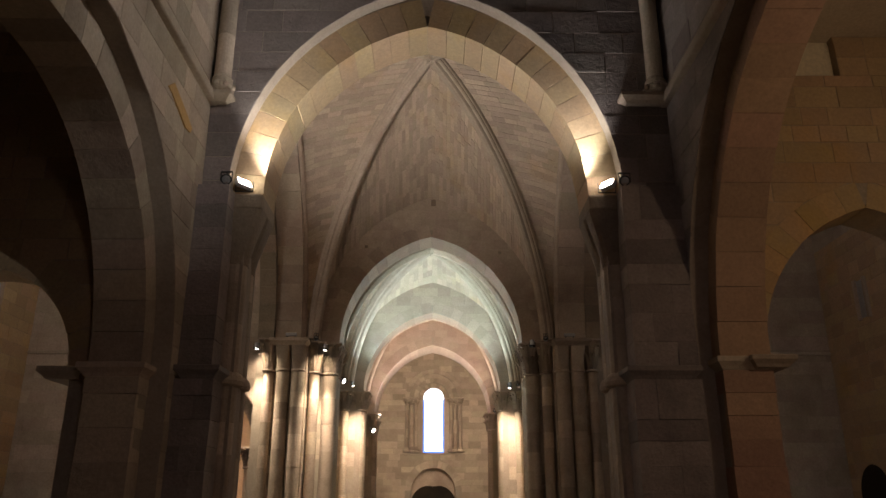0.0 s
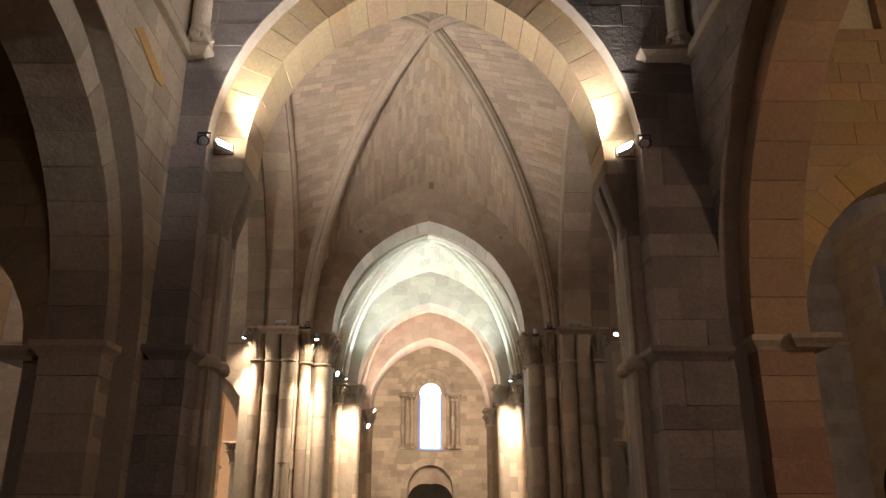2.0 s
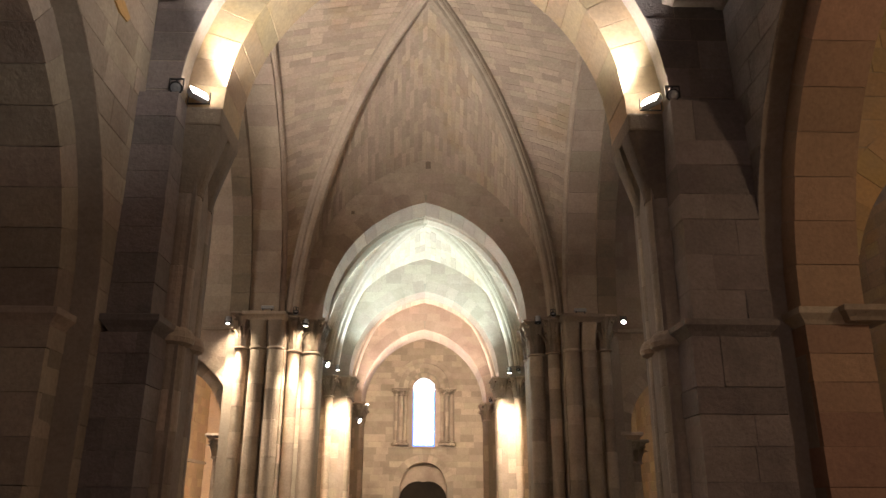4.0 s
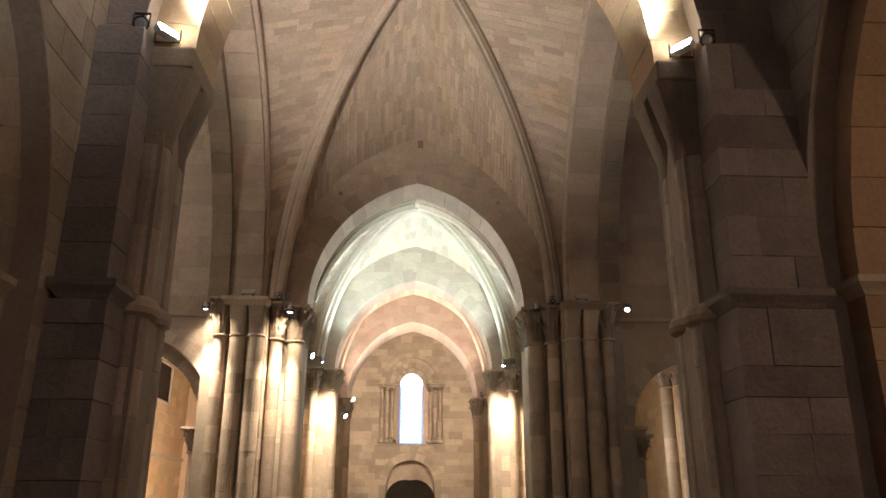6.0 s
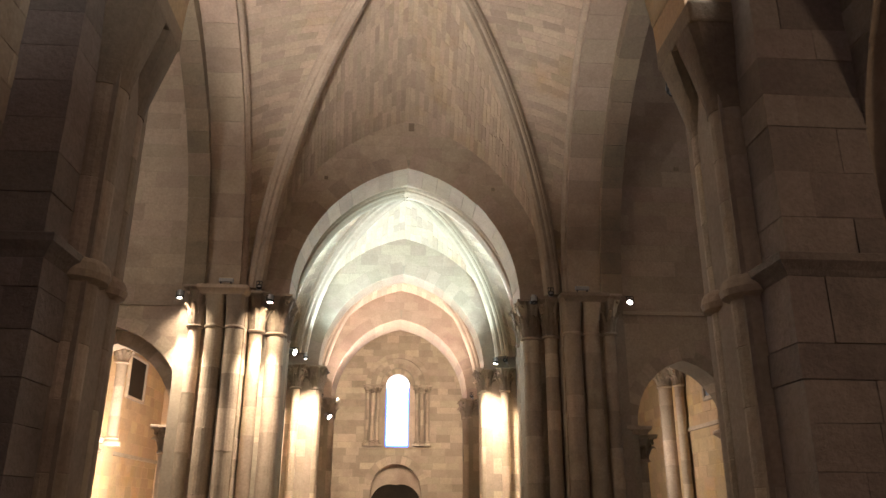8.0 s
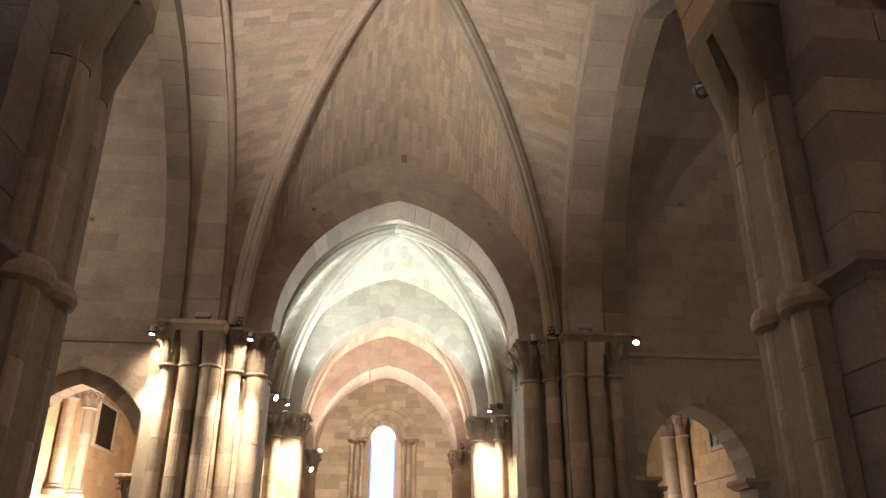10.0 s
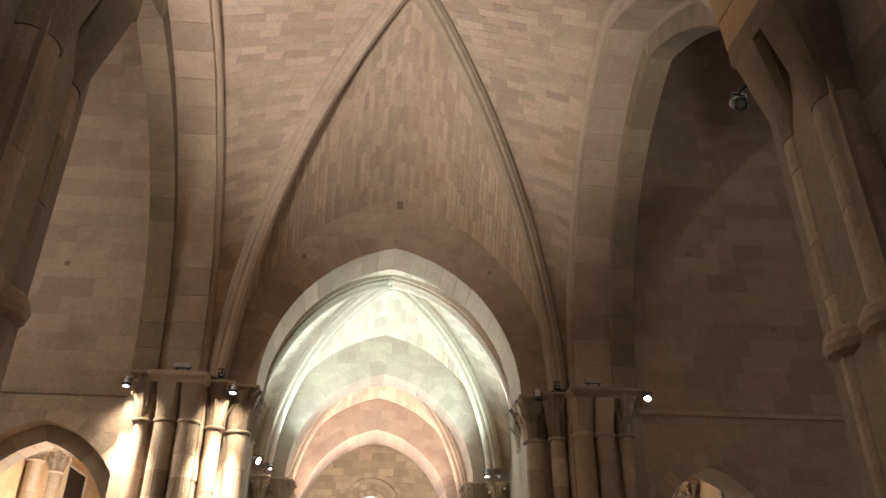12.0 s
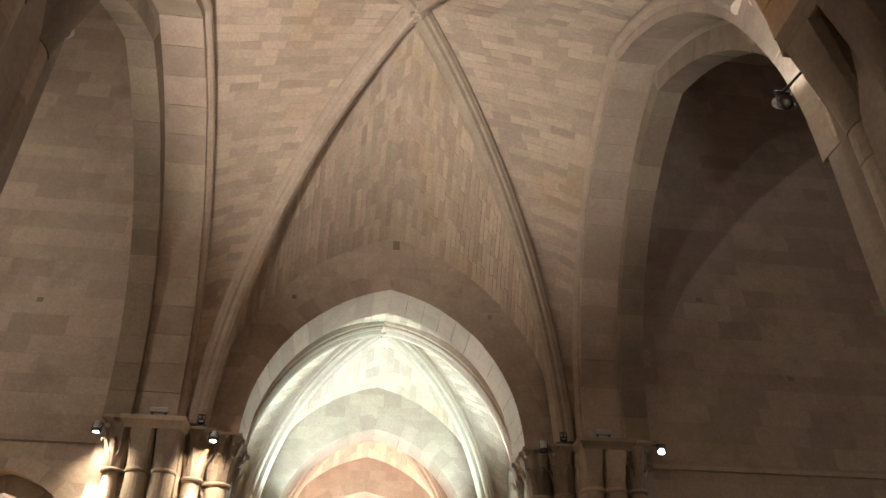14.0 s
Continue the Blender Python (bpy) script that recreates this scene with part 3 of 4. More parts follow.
# chancel side walls with two arch orders each
for sx, X, yc, a1, r1, a2, r2, zs in ((-1, XL, 7.5, 4.0, 3.9, 3.6, 3.35, 3.6), (1, XR, 7.5, 4.45, 4.7, 4.1, 4.35, 3.8)):
    w = wall("wall_chancel_" + ("left" if sx < 0 else "right"), "sandstone chancel side wall with a stepped arch to the chapel")
    P = plane_x(X, -sx)
    slab("backing", P, 0.3, -4.0, 12.0, 0, 14.5, [(yc, a1, zs, r1)], MORTAR, w)
    # right side in the darker grey, left side in the paler sandstone
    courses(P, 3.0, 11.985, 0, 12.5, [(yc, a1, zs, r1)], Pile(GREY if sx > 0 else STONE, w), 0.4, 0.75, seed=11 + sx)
    P = plane_x(X + sx * 0.3, -sx)
    slab("backing", P, 0.75, -4.0, 12.0, 0, 14.0, [(yc, a2 + 0.1, zs, r2 + 0.1)], MORTAR, w)
    voussoirs(P, yc, a2, zs, r2, a1 - a2 + 0.25, 0.77, 12, Pile(RUSSET if sx > 0 else STONE, w, "voussoir"), seed=9 + sx)
    # jambs and imposts
    coursed_box(min(X + sx * 0.3, X + sx * 1.07), max(X + sx * 0.3, X + sx * 1.07), yc + a2, 12.0, 0, zs - 0.2, w, RUSSET if sx > 0 else STONE, seed=21 + sx)
    moulding("impost", min(X + sx * 0.2, X + sx * 1.2), max(X + sx * 0.2, X + sx * 1.2), yc + a2 - 0.1, 12.0, zs - 0.2, zs, STONE, w)
    box("string_course", X - 0.13, X + 0.13, 3.0, 12.0, 8.35, 8.52, STONE, w, 0.03)
    # chapel behind
    XO = 10.5 * sx
    xi = X + sx * 1.05
    wc = wall("wall_chapel_west", "sandstone chapel wall with a low pointed arch towards the transept")
    P = plane_y(11.62, -1)
    op = [(7.3, 1.97, 3.8, 2.5)] if sx > 0 else [(-7.25, 1.8, 3.6, 1.6)]
    u0, u1 = min(xi, XO), max(xi, XO)
    slab("backing", P, 0.8, u0, u1, 0, 8.8, [(c, a + 0.05, s, r + 0.05) for c, a, s, r in op], MORTAR, wc)
    courses(P, u0, u1, 0, 8.8, [(c, a + 0.45, s, r + 0.5) for c, a, s, r in op], Pile(OCHRE, wc), 0.36, 0.62, seed=31 + sx)
    niche = [(6.54, 0.75, 9.45, 0.3)] if sx > 0 else []
    slab("backing", P, 0.8, u0, u1, 8.8, 12, niche, MORTAR, wc)
    courses(P, u0, u1, 8.8, 9.6, niche, Pile(OCHRE, wc), 0.36, 0.62, seed=37 + sx)
    if sx > 0:
        # the panel's pale colour replaces the light of a space behind
        box("niche_back", 5.7, 7.4, 11.8, 11.9, 8.7, 9.9, PALEBEIGE, wc, label="pale panel coloured to look like a lit space behind")
        for k in (-1, 1):
            shaft(7.3 + k * 1.87, 12.35, 0.11, 0, 3.62, wc)
    for c, a, s, r in op:
        voussoirs(P, c, a, s, r, 0.46, 0.82, 10, Pile(OCHRE, wc, "voussoir"), seed=33 + sx)
        for k in (-1, 1):
            moulding("impost", c + k * a - 0.35, c + k * a + 0.35, 11.36, 12.3, s - 0.18, s, STONE, wc)
    box("wall_chapel_side", XO - 0.2, XO + 0.2, -2, 13.3, 0, 12, PLASTER, kind="structure", label="plain chapel side wall", category="wall")
    box("wall_chapel_east", u0, u1, -2.2, -1.8, 0, 12, PLASTER, kind="structure", label="plain chapel end wall", category="wall")
    box("chapel_ceiling", u0, u1, -2, 12, 9.6, 9.9, PLASTER, kind="structure", label="plain chapel vault", category="ceiling")
box("wall_chancel_east", -5, 5.5, -4.3, -4.0, 0, 14.5, PLASTER, kind="structure", label="plain wall behind the altar", category="wall")
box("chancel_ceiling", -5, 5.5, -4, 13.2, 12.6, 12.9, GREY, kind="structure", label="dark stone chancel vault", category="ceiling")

# crossing: lateral arches
YC = 19.1
for sx in (-1, 1):
    w = wall("wall_crossing_" + ("left" if sx < 0 else "right"), "pointed stone arch between crossing and transept")
    P = plane_x(4.1 * sx, -sx)
    slab("backing", P, 0.8, 13.2, 24.4, 0, 14.6, [(YC, 4.56, 6.6, 6.46)], MORTAR, w)
    path = [P(YC + u, 6.6 + z, 0.02) for u, z in arch_full(4.7, 6.7, 24) if u > 0 or z > 3.0]
    sweep("wall_rib", path, [(0.11 * math.cos(k * math.pi / 5), 0.11 * math.sin(k * math.pi / 5)) for k in range(10)], STONE, w, side=Vector((1, 0, 0)))
    voussoirs(P, YC, 4.48, 6.6, 6.38, 0.45, 0.81, 14, Pile(SMOOTH, w, "voussoir"), seed=41 + sx)
    # the second order's dark band is shade, put into its stone colour
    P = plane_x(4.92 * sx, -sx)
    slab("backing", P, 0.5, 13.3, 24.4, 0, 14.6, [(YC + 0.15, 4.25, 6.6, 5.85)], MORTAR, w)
    voussoirs(P, YC + 0.15, 4.2, 6.6, 5.8, 0.42, 0.51, 14, Pile(SHADEBROWN, w, "voussoir"), seed=47 + sx)
# transepts
for sx in (-1, 1):
    w = wall("wall_transept_west", "sandstone transept wall of broad ashlar with an aisle arch")
    P = plane_y(23.6, -1)
    op = [(6.85, 1.25, 3.4, 1.6)] if sx > 0 else [(-6.94, 1.85, 3.32, 2.28)]
    u0, u1 = (5.0, 14.0) if sx > 0 else (-14.0, -5.0)
    deep = 0.9 if sx > 0 else 0.38
    slab("backing", P, deep, u0, u1, 0, 19.0, op, MORTAR, w)
    courses(P, u0, u1, 0, 18.5, [(c, a + 0.3, s, r + 0.33) for c, a, s, r in op], Pile(SMOOTH, w), 0.41, 1.0, depth=0.004, gap=0.003, bevel=0.003, seed=51 + sx)
    for c, a, s, r in op:
        voussoirs(P, c, a, s, r, 0.32, deep + 0.02, 9, Pile(STONE, w, "voussoir"), seed=53 + sx)
        if sx > 0:
            for k in (-1, 1):
                moulding("impost", c + k * a - 0.3, c + k * a + 0.3, 23.47, 24.5, s - 0.2, s, STONE, w)
        else:
            P3 = plane_y(23.98, -1)
            slab("backing", P3, 0.52, u0, u1, 0, 7.0, [(c, 1.53, s, 1.98)], MORTAR, w)
            voussoirs(P3, c, 1.48, s, 1.93, 0.36, 0.53, 9, Pile(STONE, w, "voussoir"), seed=55)
    box("string_course", u0, u1, 23.55, 23.7, 6.12, 6.22, STONE, w, 0.02)
    box("wall_transept_end", 12.8 * sx - 0.2, 12.8 * sx + 0.2, 12, 24.5, 0, 19.0, STONE, kind="structure", label="transept end wall", category="wall")
    box("wall_transept_east", u0, u1, 11.6, 12.3, 12.0, 19.0, STONE, kind="structure", label="plain upper transept wall", category="wall")
    box("wall_transept_inner", min(4.95 * sx, 5.4 * sx), max(4.95 * sx, 5.4 * sx), 12.3, 24.5, 14.6, 19.0, STONE, kind="structure", label="plain wall above the crossing arch", category="wall")
    we = wall("wall_transept_face", "brown ashlar facing of the transept end wall")
    courses(plane_x(12.6 * sx, -sx), 12.6, 23.6, 0, 9.5, [], Pile(OCHRE, we, "stone", False), 0.38, 0.7, seed=57 + sx)
    wa = wall("wall_aisle_face", "ashlar facing of the outer aisle wall")
    courses(plane_x(9.2 * sx, -sx), 24.5, 36.0, 0, 7.0, [], Pile(OCHRE, wa, "stone", False), 0.36, 0.65, seed=59 + sx)
    box("transept_ceiling", u0, u1, 11.4, 24.5, 18.6, 19.0, WEB, kind="structure", label="plain transept vault", category="ceiling")
    # aisle beyond
    box("wall_aisle_side", 9.4 * sx - 0.2, 9.4 * sx + 0.2, 24.5, 47, 0, 9, OCHRE, kind="structure", label="outer aisle wall", category="wall")
    box("wall_aisle_end", min(4.6 * sx, 9.2 * sx), max(4.6 * sx, 9.2 * sx), 36.0, 36.3, 0, 9, OCHRE, kind="structure", label="cross wall closing the aisle", category="wall")
    box("aisle_ceiling", min(3.9 * sx, 9.4 * sx), max(3.9 * sx, 9.4 * sx), 24.5, 47, 7.0, 7.3, WEB, kind="structure", label="plain aisle vault", category="ceiling")
    box("wall_nave_" + ("left" if sx < 0 else "right"), min(3.8 * sx, 4.6 * sx), max(3.8 * sx, 4.6 * sx), 24.6, 47, 0, 13, STONE, kind="structure", label="nave side wall", category="wall")


def nave_arch(name, y, thick, a, zs, rise, ring, single, material, u=5.0, top=13.0, seed=60):
    w = wall(name, "ashlar wall carried by a pointed nave arch")
    P = plane_y(y, -1)
    slab("backing", P, thick, -u, u, 0, top, [(0, a + 0.06, zs, rise + 0.06)], MORTAR, w)
    voussoirs(P, 0, a, zs, rise, ring, thick + 0.02, 12, Pile(SMOOTH, w, "voussoir", single), seed=seed)
    courses(P, -u, u, zs, top - 0.1, [(0, a + ring, zs, rise + ring * 1.05)], Pile(SMOOTH, w, "stone", single), 0.36, 0.6, depth=0.004, gap=0.003, bevel=0.003, seed=seed + 1)
    return w


nave_arch("wall_crossing_west", 24.2, 1.1, 2.95, 6.6, 3.65, 0.45, True, STONE, top=14.5, seed=61)
nave_arch("wall_nave_second", 30.4, 1.0, 2.72, 5.95, 3.2, 0.45, True, STONE, seed=71, u=3.8)
nave_arch("wall_nave_third", 36.5, 2.0, 2.75, 5.8, 3.25, 0.45, True, STONE, seed=81, u=3.8)

rib_vault("crossing", -4.1, 13.9, 4.1, 24.2, 6.7, Vector((0, 19.3, 14.3)), {"low": (13.22, 0, 3.75, 11.7), "high": (24.2, 0, 3.75, 11.7), "left": (-4.1, 19.1, 4.75, 13.6), "right": (4.1, 19.1, 4.75, 13.6)}, stones=50, seed=5, rib_in=0.3, low=(4.02, 13.45))
rib_vault("second", -3.8, 25.3, 3.8, 30.4, 6.3, Vector((0, 27.5, 11.1)), {"low": (25.3, 0, 3.4, 10.6), "high": (30.4, 0, 3.4, 10.45), "left": (-3.8, 27.85, 2.3, 10.4), "right": (3.8, 27.85, 2.3, 10.4)}, stones=28, seed=6)
rib_vault("third", -3.8, 31.4, 3.8, 36.5, 6.2, Vector((0, 33.8, 10.9)), {"low": (31.4, 0, 3.4, 10.4), "high": (36.5, 0, 3.4, 10.3), "left": (-3.8, 33.95, 2.3, 10.2), "right": (3.8, 33.95, 2.3, 10.2)}, stones=26, seed=7)
box("nave_ceiling", -4.6, 4.6, 38.5, 47, 11.0, 11.3, WEB, kind="structure", label="plain vault of the last bay", category="ceiling")

# piers
for sx in (-1, 1):
    p = empty("chancel_pier", 3.2 * sx, 12.7, 0, "sandstone pier with paired shafts under the chancel arch", "pier", "crossing piers", "structure")
    p.location = (0, 0, 0)
    xo = XL if sx < 0 else XR
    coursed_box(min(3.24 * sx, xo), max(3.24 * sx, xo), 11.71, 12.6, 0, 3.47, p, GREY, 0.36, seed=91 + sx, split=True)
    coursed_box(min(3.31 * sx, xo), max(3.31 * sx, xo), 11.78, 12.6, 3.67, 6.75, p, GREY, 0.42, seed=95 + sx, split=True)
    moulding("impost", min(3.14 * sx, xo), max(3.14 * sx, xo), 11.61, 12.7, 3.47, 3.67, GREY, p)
    coursed_box(min(3.4 * sx, 5.4 * sx), max(3.4 * sx, 5.4 * sx), 12.4, 13.2, 0, 6.75, p, STONE, 0.45, seed=97 + sx)
    coursed_box(min(4.3 * sx, 5.4 * sx), max(4.3 * sx, 5.4 * sx), 13.2, 14.7, 0, 6.7, p, STONE, 0.45, seed=99 + sx)
    pair = ((3.27, 12.47), (3.29, 13.0))
    for x, y in pair:
        shaft(x * sx, y, 0.21, 0, 5.6, p, STONE, False, seed=3)
    # block capitals that widen from each shaft to the shared abacus
    for (x, y), (ya, yb) in zip(pair, ((12.17, 12.66), (12.70, 13.17))):
        # brown taken darker than the shafts to imitate the unlit front
        block_capital(x * sx, y, 0.22, 3.19 * sx, (ya + yb) / 2, 0.36, (yb - ya) / 2, 5.50, 6.48, p, SHADEBROWN)
    box("abacus", min(2.83 * sx, 3.6 * sx), max(2.83 * sx, 3.6 * sx), 12.15, 13.19, 6.47, 6.74, SHADEBROWN, p, 0.03)
    for x, y in pair:
        bm = bmesh.new()
        lathe(bm, [(0.2, 3.43), (0.29, 3.47), (0.31, 3.53), (0.29, 3.61), (0.26, 3.65), (0.2, 3.68)], 20, Matrix.Translation((x * sx, y, 0)))
        part("shaft_ring", bm, STONE, p)

for sx in (-1, 1):
    p = empty("crossing_pier", 0, 0, 0, "clustered sandstone pier with leaf capitals", "pier", "crossing piers", "structure")
    coursed_box(min(3.4 * sx, 5.1 * sx), max(3.4 * sx, 5.1 * sx), 24.2, 25.3, 0, 6.6, p, STONE, 0.45, seed=101 + sx)
    coursed_box(min(3.86 * sx, 5.06 * sx), max(3.86 * sx, 5.06 * sx), 23.52, 24.2, 0, 6.6, p, STONE, 0.45, seed=103 + sx)
    # leaf capitals on the nook shafts and the nave responds
    for x, y, r in ((3.21, 24.22, 0.22), (3.21, 24.95, 0.22), (3.65, 23.9, 0.165), (5.0, 23.46, 0.15)):
        column(x * sx, y, r, 6.55, p, 0.0, 0.97)
    # two stout shafts under one plain block capital carry the lateral arch
    for x in (4.09, 4.55):
        shaft_base(x * sx, 23.46, 0.21, 0, p, STONE)
        shaft(x * sx, 23.46, 0.21, 0.3, 5.56, p, STONE)
        block_capital(x * sx, 23.46, 0.212, (x + (0.0 if x < 4.3 else 0.02)) * sx, 23.43, 0.225, 0.27, 5.58, 6.33, p, STONE)
        necking(x * sx, 23.46, 0.205, 5.58, p, STONE)
    moulding("abacus", min(3.79 * sx, 4.98 * sx), max(3.79 * sx, 4.98 * sx), 23.06, 24.0, 6.33, 6.55, STONE, p)
for y, z in ((30.4, 5.95), (36.5, 5.8)):
    for sx in (-1, 1):
        p = empty("nave_pier", 0, 0, 0, "clustered sandstone nave pier with leaf capitals", "pier", "nave piers", "structure")
        coursed_box(min(3.0 * sx, 4.0 * sx), max(3.0 * sx, 4.0 * sx), y, y + 1.0, 0, z, p, STONE, 0.45, seed=int(y))
        for x, yy, r in ((2.85, y + 0.25, 0.22), (2.85, y + 0.75, 0.22), (3.4, y - 0.1, 0.14)):
            column(x * sx, yy, r, z, p, 0.0, 0.75)

# west wall
ww = wall("wall_west", "sandstone west wall with a round-headed window above the portal")
P = plane_y(47.0, -1)
door_op, win_op = (0, 1.33, 2.5, 1.33), (0, 0.63, 7.92, 0.63)
slab("backing", P, 1.0, -4.6, 4.6, 0, 4.6, [door_op], MORTAR, ww)
slab("backing", P, 1.0, -4.6, 4.6, 4.6, 12, [win_op], MORTAR, ww)
courses(P, -3.8, 3.8, 0, 4.6, [(0, 1.68, 2.5, 1.85)], Pile(STONE, ww), 0.36, 0.7, seed=201)
courses(P, -3.8, 3.8, 4.6, 11.5, [(0, 1.75, 7.9, 1.9)], Pile(STONE, ww), 0.36, 0.7, seed=203)
voussoirs(P, 0, 1.3, 2.5, 1.3, 0.42, 0.9, 9, Pile(STONE, ww, "voussoir"), seed=205)
box("tympanum", -1.34, 1.34, 47.56, 47.8, 0.0, 3.9, STONE, ww, label="pale stone tympanum over the door")
window = empty("window_1", 0, 0, 0, "tall round-headed window with stepped mouldings and nook shafts", "window", kind="structure")
for a, y0, t in ((0.63, 46.99, 0.3), (0.95, 46.93, 0.14), (1.2, 46.9, 0.18), (1.48, 46.86, 0.2)):
    voussoirs(plane_y(y0, -1), 0, a, 7.92, a, 0.26, t, 7, Pile(STONE, window, "archivolt"), seed=int(a * 100))
for sx in (-1, 1):
    for x, r in ((1.05, 0.09), (1.32, 0.11), (1.6, 0.09)):
        column(x * sx, 46.86, r, 7.92, window, 4.7, 0.4)
    box("jamb", sx * 0.64, sx * 0.95, 46.88, 47.0, 4.65, 7.92, STONE, window)
box("sill", -1.75, 1.75, 46.9, 47.0, 4.56, 4.66, STONE, window, 0.02)
box("pane", -0.63, 0.63, 47.5, 47.51, 4.6, 8.6, SKYGLOW, window, label="bright pale daylight in the glass")
# added glowing strips: the window's blue edges are only a colour fringe
for x0, x1, z0, z1 in ((-0.63, -0.54, 4.6, 7.9), (0.54, 0.63, 4.6, 7.9), (-0.54, 0.54, 4.6, 4.8)):
    box("glass_border", x0, x1, 47.46, 47.49, z0, z1, BLUEFRINGE, window, label="glowing blue strip that imitates the colour fringe of the bright window")
round_door("door_1", plane_y(47.5, -1), 0, 1.34, 1.75, 1.0, "dark wooden west door under a round stone arch")


# aisle details
for sx, yy, zt in ((1, 29.75, 5.95), (-1, 30.1, 6.5)):
    p = empty("aisle_pier", 0, 0, 0, "engaged sandstone aisle shafts with a leaf capital", "pier", "aisle piers", "structure")
    coursed_box(min((8.85 if sx > 0 else 9.05) * sx, 9.2 * sx), max((8.85 if sx > 0 else 9.05) * sx, 9.2 * sx), yy - 0.1, yy + 0.7, 0, zt, p, OCHRE, 0.45, seed=301)
    for x, y, r in (((8.72, yy + 0.3, 0.24), (9.0, yy - 0.12, 0.15)) if sx > 0 else ((8.98, 28.75, 0.17), (8.98, 30.2, 0.19))):
        column(x * sx, y, r, zt, p, 0.0 if sx > 0 else 3.3, 0.6)
    box("string_course", min(9.1 * sx, 9.22 * sx), max(9.1 * sx, 9.22 * sx), 24.5, yy - 0.2 if sx > 0 else 36.0, (3.88 if sx > 0 else 3.1), (4.0 if sx > 0 else 3.22), STONE, p, 0.02)
aw = empty("window_2", 0, 0, 0, "dark square recess high in the aisle wall", "window", kind="structure")
# no depth here: a flat dark plate gives the recess its shade
box("recess", -9.21, -9.165, 31.6, 33.3, 5.1, 6.4, WOOD_AND_SHADE, aw, label="flat plate coloured dark as the shade inside a recess")
for y0, y1, z0, z1 in ((31.5, 31.6, 5.0, 6.5), (33.3, 33.4, 5.0, 6.5), (31.6, 33.3, 5.0, 5.1), (31.6, 33.3, 6.4, 6.5)):
    box("surround", -9.2, -9.09, y0, y1, z0, z1, STONE, aw, 0.02)
for x in (-5.46, 5.72):
    p = empty("arch_corbel", 0, 0, 0, "engaged half-column with a carved capital in the aisle arch", "corbel", "aisle arch corbels", "structure")
    column(x, 24.05, 0.2, 3.32 if x < 0 else 3.22, p, 0.0, 0.6)

aw = empty("window_4", 0, 0, 0, "small blue-grey leaded window with a sloping sill in the aisle wall", "window", kind="structure")
box("pane", 9.15, 9.19, 26.4, 27.9, 4.75, 5.8, GREYGLASS, aw, label="dull blue-grey glass")
for y in (26.75, 27.15, 27.55):
    box("glazing_bar", 9.13, 9.15, y - 0.015, y + 0.015, 4.75, 5.8, BLACK, aw)
for y0, y1, z0, z1 in ((26.28, 26.4, 4.63, 5.92), (27.9, 28.02, 4.63, 5.92), (26.4, 27.9, 5.8, 5.92), (26.4, 27.9, 4.63, 4.75)):
    box("surround", 9.08, 9.2, y0, y1, z0, z1, STONE, aw, 0.02)

# transept end: small door and slit window
for sx in (-1, 1):
    d = empty("window_3", 0, 0, 0, "narrow slit window in the transept end wall", "window", kind="structure")
    box("slit", 12.57 * sx, 12.6 * sx, 21.0, 21.5, 6.8, 7.9, ALU, d)
    for y in (21.0, 21.5):
        box("reveal", 12.5 * sx, 12.6 * sx, y - 0.06, y + 0.06, 6.75, 7.95, STONE, d, 0.015)
    round_door("door_2", plane_x(12.6 * sx, -sx), 22.3, 0.75, 1.95, 0.8, "small dark wooden door in the transept end wall")

# chancel corners: corbel ledge and vault colonette
for sx, X in ((-1, XL), (1, XR)):
    p = empty("corner_colonette", 0, 0, 0, "slender corner colonette on a projecting stone ledge", "colonette", "chancel colonettes", "structure")
    xi = 3.42 * sx if sx < 0 else 3.42
    moulding("ledge", min(xi, X), max(xi, X), 11.68, 12.0, 8.33, 8.52, STONE, p)
    x0 = X - sx * 0.22
    bm = bmesh.new()
    lathe(bm, [(0.14, 8.52), (0.2, 8.56), (0.21, 8.64), (0.17, 8.7), (0.19, 8.76), (0.15, 8.84)], 14, Matrix.Translation((x0, 11.82, 0)))
    for i in range(7):
        a = i * 2 * math.pi / 7
        bmesh.ops.create_icosphere(bm, subdivisions=1, radius=0.07, matrix=Matrix.Translation((x0 + 0.19 * math.cos(a), 11.82 + 0.19 * math.sin(a), 8.62)))
    part("base", bm, STONE, p)
    shaft(x0, 11.82, 0.15, 8.84, 12.6, p, STONE, False)


